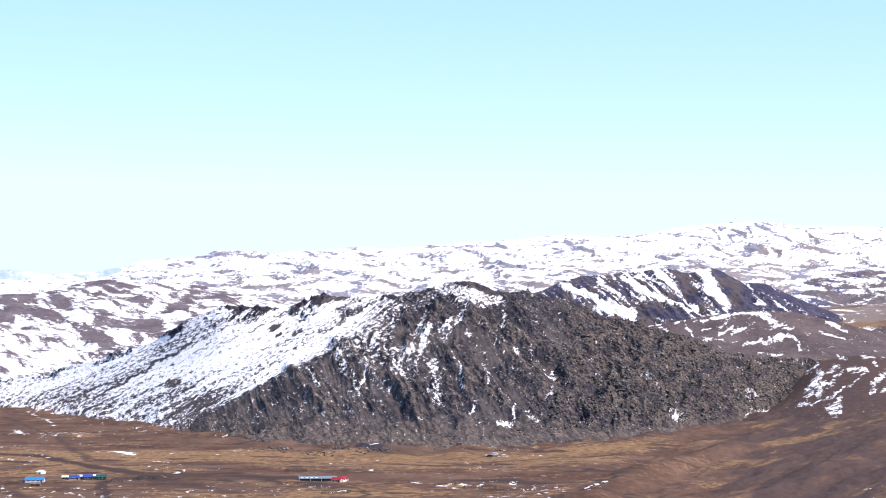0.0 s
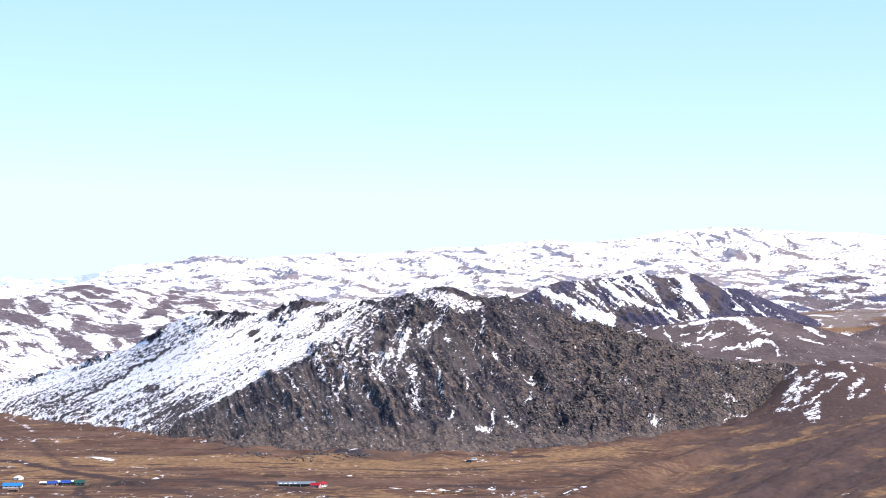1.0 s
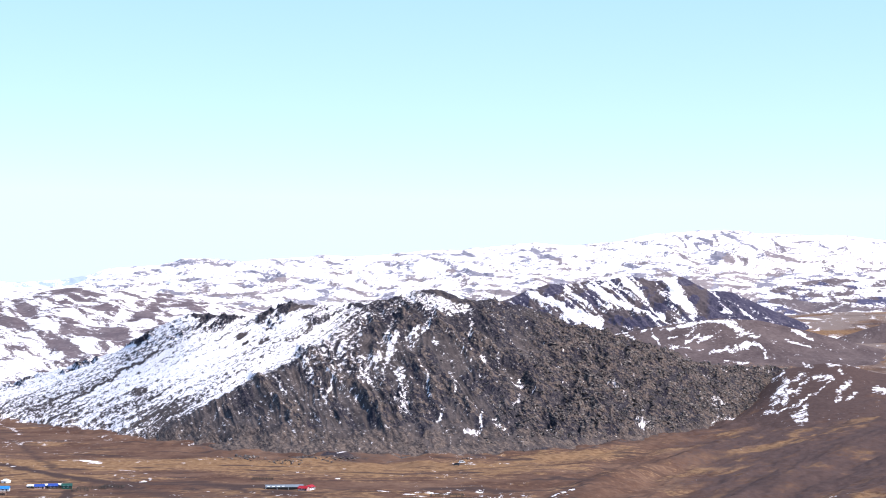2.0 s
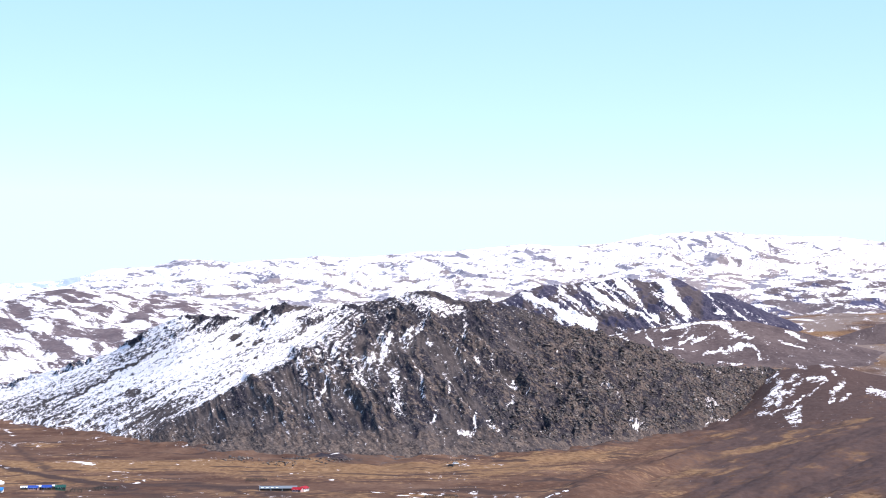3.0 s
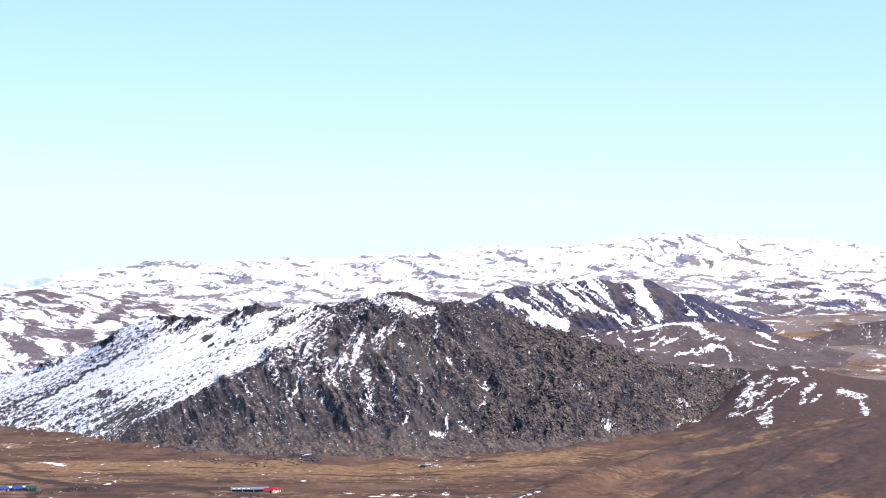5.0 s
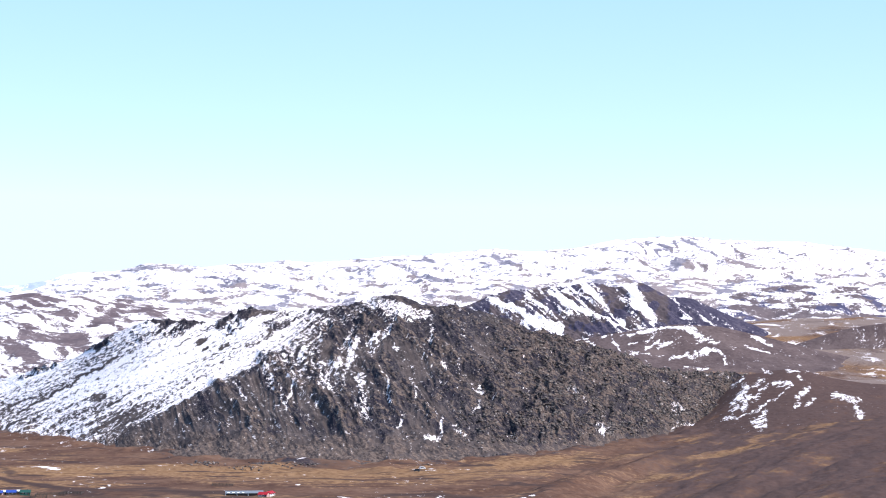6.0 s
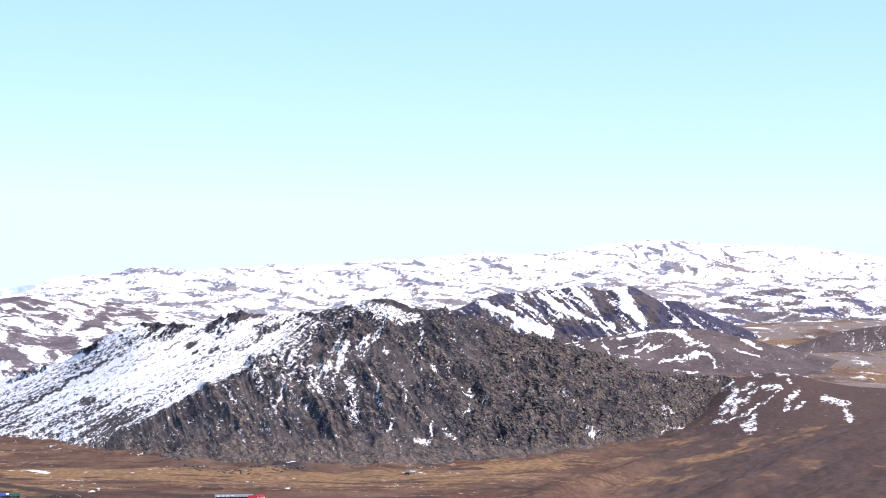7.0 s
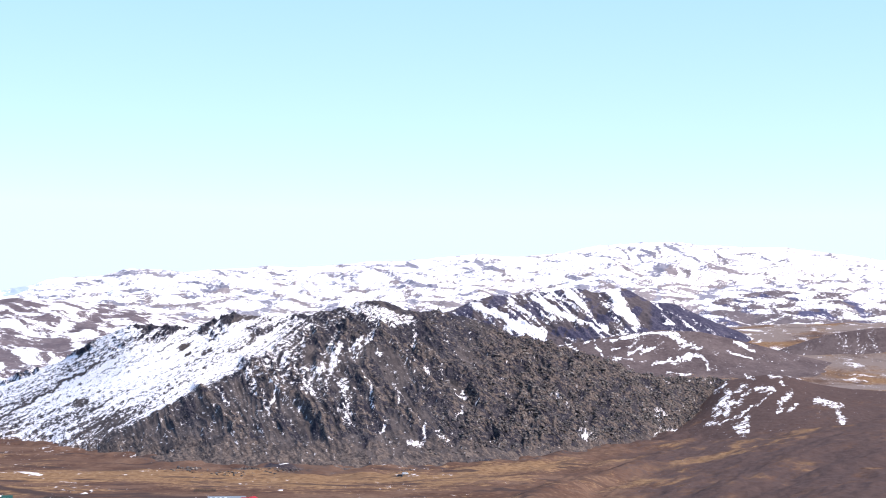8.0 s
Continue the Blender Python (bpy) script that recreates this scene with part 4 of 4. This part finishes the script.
# Loose rock
def rubble(name, points, sizes, mat, label, seed):
    """Many angular stones in one mesh: each a bent twenty-sided block sunk into the slope."""
    rng = np.random.default_rng(seed)
    g = (1 + 5 ** 0.5) / 2
    corners = np.array([(-1, g, 0), (1, g, 0), (-1, -g, 0), (1, -g, 0), (0, -1, g), (0, 1, g), (0, -1, -g), (0, 1, -g), (g, 0, -1), (g, 0, 1), (-g, 0, -1), (-g, 0, 1)]) / 1.9
    faces = np.array([(0, 11, 5), (0, 5, 1), (0, 1, 7), (0, 7, 10), (0, 10, 11), (1, 5, 9), (5, 11, 4), (11, 10, 2), (10, 7, 6), (7, 1, 8),
                      (3, 9, 4), (3, 4, 2), (3, 2, 6), (3, 6, 8), (3, 8, 9), (4, 9, 5), (2, 4, 11), (6, 2, 10), (8, 6, 7), (9, 8, 1)])
    n = len(points)
    block = corners[None] * (1 + 0.35 * rng.normal(size=(n, 12, 1)).clip(-1.5, 1.5))
    block = block * rng.uniform(0.55, 1.3, (n, 1, 3)) * np.array([1.0, 1.0, 0.55]) * sizes[:, None, None]
    turn = rng.uniform(0, 2 * math.pi, n)
    c, s = np.cos(turn)[:, None], np.sin(turn)[:, None]
    bx, by, bz = block[..., 0], block[..., 1], block[..., 2]
    lean = rng.normal(0, 0.35, (n, 1))
    bz = bz + lean * bx
    verts = np.stack([bx * c - by * s, bx * s + by * c, bz], -1) + points[:, None, :] + np.array([0, 0, 0.15]) * sizes[:, None, None]
    tris = (faces[None] + 12 * np.arange(n)[:, None, None]).reshape(-1, 3).astype(np.int32)
    mesh = bpy.data.meshes.new(name)
    mesh.vertices.add(n * 12)
    mesh.vertices.foreach_set("co", verts.astype(np.float32).ravel())
    mesh.loops.add(tris.size)
    mesh.loops.foreach_set("vertex_index", tris.ravel())
    mesh.polygons.add(len(tris))
    mesh.polygons.foreach_set("loop_start", np.arange(len(tris), dtype=np.int32) * 3)
    mesh.update(calc_edges=True)
    mesh.materials.append(mat)
    return tagged(new(name, mesh), label, "boulders", "", "stuff")


def stone_material():
    m, nodes, links, shader = material("boulder_stone", 0.9)
    geo = nodes.new("ShaderNodeNewGeometry")
    tint = ramp(nodes, links, geo.outputs["Random Per Island"], [(0.0, (0.046, 0.039, 0.041)), (0.45, (0.092, 0.078, 0.076)), (0.8, (0.17, 0.142, 0.128)), (1.0, (0.3, 0.245, 0.212))])
    grit = ramp(nodes, links, noise_node(nodes, links, 0.8, 4), [(0.3, (0.7, 0.7, 0.7)), (0.7, (1.0, 1.0, 1.0))])
    mul = nodes.new("ShaderNodeMix")
    mul.data_type, mul.blend_type = "RGBA", "MULTIPLY"
    mul.inputs["Factor"].default_value = 1.0
    links.new(tint, mul.inputs["A"])
    links.new(grit, mul.inputs["B"])
    links.new(mul.outputs["Result"], shader.inputs["Base Color"])
    return m


MAT_STONE = stone_material()


def scatter_on_hill(count):
    x, y, z, rocky, snow, flank = hill_grid
    rng = np.random.default_rng(5)
    front = slice(38, 380)
    weight = rocky[front] ** 1.5 * (snow[front] < 0.45) * ease(-0.15, 0.3, cloud(x[front] / 14, z[front] / 12, 77, 3)) + 0.03 * (snow[front] < 0.4)
    weight = (weight * 0.6 + 2.0 * flank[front] * (snow[front] < 0.5) * ease(-0.25, 0.2, cloud(x[front] / 9, z[front] / 7, 78, 3))).ravel()
    pick = rng.choice(weight.size, count, replace=False, p=weight / weight.sum())
    pts = np.stack([v[front].ravel()[pick] for v in (x, y, z)], -1)
    big = np.broadcast_to(flank, x.shape)[front].ravel()[pick]
    return pts, (0.35 + 0.8 * rng.random(count) ** 3 + 0.7 * (rng.random(count) < 0.06)) * (1 + 0.35 * big)


pts, sizes = scatter_on_hill(20000)
rubble("hill_boulders", pts, sizes, MAT_STONE, "angular grey and tan boulders scattered over the hill", 6)


def foot_rocks():
    rng = np.random.default_rng(8)
    groups = []
    for cx, cy, rx, ry, n in OUTCROPS:
        px, py = cx + rng.normal(0, rx, n), cy + rng.normal(0, ry, n)
        groups.append(np.stack([px, py, valley(px, py)], -1))
    p = np.concatenate(groups)
    return p, 0.3 + 0.9 * rng.random(len(p)) ** 3


pts, sizes = foot_rocks()
rubble("valley_boulders", pts, sizes, MAT_STONE, "loose grey boulders in heaps on the valley floor", 9)


# The settlement
def paint(name, colour, rough=0.7, metal=0.0, wear=0.25):
    m, nodes, links, shader = material(name, rough)
    shader.inputs["Metallic"].default_value = metal
    low = tuple(c * (1 - wear) for c in colour)
    links.new(ramp(nodes, links, noise_node(nodes, links, 0.9, 5, 0.6), [(0.3, low), (0.7, colour)]), shader.inputs["Base Color"])
    return m


BLUE_TIN = paint("blue_sheet_metal", (0.03, 0.2, 0.52), 0.5)
DEEP_BLUE = paint("deep_blue_sheet_metal", (0.03, 0.07, 0.3), 0.5)
RED_TIN = paint("red_sheet_metal", (0.36, 0.015, 0.022), 0.5)
GREEN_TIN = paint("dark_green_sheet_metal", (0.02, 0.075, 0.06), 0.5)
GREY_TIN = paint("grey_corrugated_roofing", (0.19, 0.21, 0.235), 0.6)
WHITE_WALL = paint("whitewash", (0.78, 0.77, 0.75), 0.9, wear=0.15)
PINK_WALL = paint("faded_pink_plaster", (0.55, 0.36, 0.34), 0.9)
MUD_WALL = paint("mud_brick", (0.2, 0.13, 0.1), 0.95)
LOG_WALL = paint("weathered_timber", (0.085, 0.07, 0.06), 0.9, wear=0.4)
DARK_PANE = paint("dark_window_glass", (0.02, 0.025, 0.03), 0.15)
SNOW = paint("settled_snow", (0.86, 0.87, 0.88), 0.8, wear=0.05)
FELT = paint("white_felt", (0.8, 0.79, 0.76), 0.95, wear=0.1)
RUBBER = paint("black_rubber", (0.02, 0.02, 0.02), 0.9)
VAN_GREY = paint("dark_grey_paint", (0.06, 0.065, 0.075), 0.35)
VAN_WHITE = paint("white_paint", (0.75, 0.76, 0.78), 0.35)


def part(name, bm, mat, parent, label=""):
    mesh = bpy.data.meshes.new(name)
    bmesh.ops.recalc_face_normals(bm, faces=bm.faces)
    bm.to_mesh(mesh)
    bm.free()
    mesh.materials.append(mat)
    ob = new(name, mesh)
    ob.parent = parent
    if label:
        ob["label"] = label
    return ob


def block(bm, x0, x1, y0, y1, z0, z1, bevel=0.0):
    made = bmesh.ops.create_cube(bm, size=1.0, matrix=Matrix.LocRotScale(((x0 + x1) / 2, (y0 + y1) / 2, (z0 + z1) / 2), None, (x1 - x0, y1 - y0, z1 - z0)))
    if bevel:
        bmesh.ops.bevel(bm, geom=list({e for v in made["verts"] for e in v.link_edges}), offset=bevel, segments=2, affect="EDGES")
    return bm


def solid(*box, bevel=0.0):
    return block(bmesh.new(), *box, bevel=bevel)


def gable(length, width, eave, ridge, over, thick):
    """Two sloping roof sheets with thickness, ridge along x."""
    bm = bmesh.new()
    for side in (-1, 1):
        y = side * (width / 2 + over)
        drop = (ridge - eave) * over / (width / 2)
        a = [(-length / 2 - over, y, eave - drop), (length / 2 + over, y, eave - drop), (length / 2 + over, 0, ridge), (-length / 2 - over, 0, ridge)]
        low = [bm.verts.new(p) for p in a]
        high = [bm.verts.new((p[0], p[1], p[2] + thick)) for p in a]
        for i in range(4):
            j = (i + 1) % 4
            bm.faces.new((low[i], low[j], high[j], high[i]))
        bm.faces.new(low)
        bm.faces.new(high)
    return bm


def gabled_wall(length, width, eave, ridge):
    bm = bmesh.new()
    ends = []
    for x in (-length / 2, length / 2):
        ends.append([bm.verts.new((x, y, z)) for y, z in ((-width / 2, -0.6), (width / 2, -0.6), (width / 2, eave), (0, ridge), (-width / 2, eave))])
    for i in range(5):
        j = (i + 1) % 5
        bm.faces.new((ends[0][i], ends[0][j], ends[1][j], ends[1][i]))
    bm.faces.new(ends[0])
    bm.faces.new(ends[1])
    return bm


def place(name, x, y, turn, label, category, group=""):
    ob = new(name)
    ob.matrix_basis = pose(x, y, float(valley(np.array(x), np.array(y))), 0, 0, turn)
    return tagged(ob, label, category, group)


def house(x, y, turn, length, width, eave, ridge, wall, roof, label, snow=0.0, windows=3, chimney=True):
    h = place("house", x, y, turn, label, "house", "settlement houses")
    part("wall", gabled_wall(length, width, eave, ridge), wall, h)
    top = part("roof", gable(length, width, eave, ridge, 0.35, 0.09), roof, h)
    if chimney:
        part("chimney", solid(length * 0.18, length * 0.18 + 0.5, 0.5, 1.0, eave, ridge + 0.7, bevel=0.03), MUD_WALL, top)
    if snow:
        cover = gable(length * snow, width * 0.9, eave + 0.14, ridge + 0.1, 0.2, 0.1)
        bmesh.ops.translate(cover, verts=cover.verts, vec=(-length * (1 - snow) / 2, 0, 0.02))
        part("snow_cover", cover, SNOW, top)
    front = -width / 2
    step = length / (windows + 1)
    for i in range(windows):
        cx = -length / 2 + step * (i + 0.75)
        w = part("window", solid(cx - 0.55, cx + 0.55, front - 0.05, front + 0.05, 0.9, 2.0, bevel=0.02), VAN_WHITE, h)
        for k in (-1, 1):
            part("pane", solid(cx + k * 0.26 - 0.22, cx + k * 0.26 + 0.22, front - 0.07, front - 0.052, 0.98, 1.92), DARK_PANE, w)
    cx = length / 2 - step * 0.55
    part("door", solid(cx - 0.45, cx + 0.45, front - 0.06, front + 0.04, 0.0, 2.0, bevel=0.02), LOG_WALL, h)
    return h


def shed(x, y, turn, length, width, height, label):
    s = place("long_shed", x, y, turn, label, "shed")
    part("wall", solid(-length / 2, length / 2, -width / 2 + 0.4, width / 2, -0.5, height), LOG_WALL, s)
    slope = solid(-length / 2 - 0.3, length / 2 + 0.3, -width / 2 - 0.3, width / 2 + 0.3, height, height + 0.12)
    for v in slope.verts:
        v.co.z += 0.16 * (v.co.y + width / 2)
    part("roof", slope, GREY_TIN, s)
    n = int(length / 2.4)
    for i in range(n + 1):
        px = -length / 2 + i * length / n
        part("post", solid(px - 0.13, px + 0.13, -width / 2 - 0.05, -width / 2 + 0.2, -0.5, height), VAN_WHITE if i % 3 == 0 else LOG_WALL, s)
    for i in range(4):
        px = -length / 2 + length * (0.04 + 0.13 * i)
        part("snow_cover", solid(px, px + length * 0.07, -width / 2 + 0.2, width / 2 - 0.4 - 0.3 * (i % 2), height + 0.3, height + 0.55, bevel=0.05), SNOW, s)
    return s


def round_tent(x, y, r, label):
    t = place("round_felt_tent", x, y, 0, label, "tent")
    bm = bmesh.new()
    bmesh.ops.create_cone(bm, cap_ends=True, segments=28, radius1=r, radius2=r * 0.99, depth=2.1, matrix=Matrix.Translation((0, 0, 0.85)))
    part("wall", bm, FELT, t)
    bm = bmesh.new()
    bmesh.ops.create_cone(bm, cap_ends=True, segments=28, radius1=r * 1.05, radius2=r * 0.2, depth=1.3, matrix=Matrix.Translation((0, 0, 2.5)))
    top = part("roof", bm, FELT, t)
    bm = bmesh.new()
    bmesh.ops.create_cone(bm, cap_ends=True, segments=14, radius1=r * 0.21, radius2=r * 0.16, depth=0.25, matrix=Matrix.Translation((0, 0, 3.2)))
    part("crown_ring", bm, LOG_WALL, top)
    part("door", solid(-0.5, 0.5, -r - 0.08, -r + 0.15, 0, 1.6, bevel=0.02), LOG_WALL, t)
    return t


def pen(x, y, turn, length, width, label):
    """A low enclosure of posts and rails."""
    p = place("livestock_pen", x, y, turn, label, "pen", "livestock pens")
    rng = random.Random(int(x * 7 + y))
    for side in (-1, 1):
        n = int(length / 2.2)
        for i in range(n + 1):
            px = -length / 2 + i * length / n
            part("post", solid(px - 0.1, px + 0.1, side * width / 2 - 0.1, side * width / 2 + 0.1, -0.4, 1.25 + 0.3 * rng.random()), LOG_WALL, p)
        for z in (0.35, 0.75, 1.1):
            part("rail", solid(-length / 2, length / 2, side * width / 2 - 0.05, side * width / 2 + 0.05, z, z + 0.14), LOG_WALL, p)
    for side in (-1, 1):
        for z in (0.35, 0.75, 1.1):
            part("rail", solid(side * length / 2 - 0.05, side * length / 2 + 0.05, -width / 2, width / 2, z, z + 0.14), LOG_WALL, p)
    return p


def van(x, y, turn, body, label):
    v = place("van", x, y, turn, label, "van", "parked vans")
    bm = bmesh.new()
    outline = [(-2.3, 0.45), (2.25, 0.45), (2.3, 0.95), (1.75, 1.15), (1.15, 1.95), (-2.1, 2.0), (-2.3, 1.2)]
    a = [bm.verts.new((px, -0.88, pz)) for px, pz in outline]
    c = [bm.verts.new((px, 0.88, pz)) for px, pz in outline]
    for i in range(len(a)):
        j = (i + 1) % len(a)
        bm.faces.new((a[i], a[j], c[j], c[i]))
    bm.faces.new(a)
    bm.faces.new(c)
    bmesh.ops.bevel(bm, geom=bm.edges[:], offset=0.08, segments=2, affect="EDGES")
    part("body", bm, body, v)
    for side in (-1, 1):
        for x0, x1 in ((-1.95, -0.75), (-0.65, 0.3), (0.4, 1.05)):
            part("side_window", solid(x0, x1, side * 0.89 - 0.015, side * 0.89 + 0.015, 1.2, 1.75), DARK_PANE, v)
        for px in (-1.45, 1.45):
            bm = bmesh.new()
            bmesh.ops.create_cone(bm, cap_ends=True, segments=20, radius1=0.36, radius2=0.36, depth=0.24, matrix=pose(px, side * 0.8, 0.36, 90))
            w = part("wheel", bm, RUBBER, v)
            bm = bmesh.new()
            bmesh.ops.create_cone(bm, cap_ends=True, segments=16, radius1=0.2, radius2=0.2, depth=0.02, matrix=pose(px, side * 0.935, 0.36, 90))
            part("rim", bm, GREY_TIN, w)
    glass = solid(-0.02, 0.02, -0.75, 0.75, -0.42, 0.42)
    bmesh.ops.transform(glass, matrix=pose(1.5, 0, 1.58, 0, -37), verts=glass.verts)
    part("windscreen", glass, DARK_PANE, v)
    return v


def cairn(x, y, z):
    c = new("stone_cairn")
    c.matrix_basis = pose(x, y, z)
    tagged(c, "heap of stones with a leaning wooden pole on the crest", "cairn")
    rng = random.Random(4)
    for i in range(26):
        level = i / 26
        r = 1.9 * (1 - level) * rng.random() ** 0.5
        a = rng.random() * 6.28
        bm = bmesh.new()
        bmesh.ops.create_icosphere(bm, subdivisions=1, radius=0.55 - 0.2 * level)
        for v in bm.verts:
            v.co *= 0.75 + 0.5 * rng.random()
        bmesh.ops.translate(bm, verts=bm.verts, vec=(r * math.cos(a), r * math.sin(a), 0.1 + 2.4 * level))
        part("stone", bm, MAT_STONE, c)
    for lean, top, at in ((6, 6.2, 0.0), (-14, 4.8, 0.3), (18, 4.2, -0.4)):
        bm = bmesh.new()
        bmesh.ops.create_cone(bm, cap_ends=True, segments=8, radius1=0.16, radius2=0.09, depth=top, matrix=pose(at, 0, 0, 0, lean) @ Matrix.Translation((0, 0, top / 2)))
        part("pole", bm, LOG_WALL, c)


house(-262.9, 1192.4, 4, 12.0, 5.5, 1.9, 3.4, WHITE_WALL, BLUE_TIN, "white house with a bright blue sheet metal roof")
house(-257.2, 1169.7, -3, 6.0, 3.5, 1.7, 2.6, MUD_WALL, MUD_WALL, "small mud brick shed beside the blue-roofed house", windows=1, chimney=False)
round_tent(-272.4, 1253.1, 3.3, "white felt round tent behind the blue-roofed house")
house(-248.3, 1217.3, 3, 4.4, 4.5, 1.6, 2.4, LOG_WALL, GREY_TIN, "low timber house with snow over its roof", snow=1.0, windows=1)
house(-240.9, 1208.7, 6, 6.2, 5.0, 1.9, 3.2, PINK_WALL, DEEP_BLUE, "faded pink house with a deep blue metal roof")
house(-238.4, 1218.4, 2, 4.0, 4.5, 1.6, 2.5, PINK_WALL, GREY_TIN, "small plastered house under a snowy roof", snow=1.0, windows=1)
house(-233.2, 1214.4, 8, 6.0, 5.0, 1.9, 3.2, LOG_WALL, DEEP_BLUE, "timber house with a deep blue metal roof", windows=2)
house(-229.8, 1222.2, 0, 3.6, 4.5, 1.6, 2.4, LOG_WALL, GREY_TIN, "small timber house under a snowy roof", snow=1.0, windows=1)
house(-224.4, 1215.2, 10, 6.5, 5.0, 1.9, 3.3, GREEN_TIN, GREEN_TIN, "dark green metal-clad house at the village edge", windows=2)
shed(-81.3, 1201.1, 5, 24.0, 6.0, 1.6, "long grey-roofed livestock shed with timber posts")
house(-68.1, 1189.2, -18, 6.0, 5.0, 1.9, 3.2, PINK_WALL, RED_TIN, "pale house with a bright red metal roof", windows=2)
house(-64.8, 1195.4, 62, 6.5, 4.5, 1.9, 3.1, WHITE_WALL, RED_TIN, "white house with a red metal roof, set askew", windows=2)
pen(-208.7, 1219.2, 5, 18, 10, "weathered timber livestock pen on bare ground")
pen(-195.5, 1223.0, -4, 14, 9, "weathered timber livestock pen on bare ground")
pen(-213.4, 1203.5, 8, 10, 8, "weathered timber livestock pen on bare ground")
pen(-100.8, 1271.0, 3, 14, 10, "weathered timber livestock pen on bare ground")
pen(-65.1, 1125.5, -6, 16, 12, "weathered timber livestock pen on bare ground")
pen(-275.6, 1185.9, 3, 9, 7, "weathered timber livestock pen on bare ground")
pen(23.5, 1164.2, 2, 20, 9, "weathered timber livestock pen on bare ground")
van(34.7, 1380.1, 170, VAN_GREY, "dark grey van parked on the straw-coloured plain")
van(39.5, 1400.7, 20, VAN_WHITE, "white van parked on the straw-coloured plain")
cairn(84.1, 1830.0, 125.0)
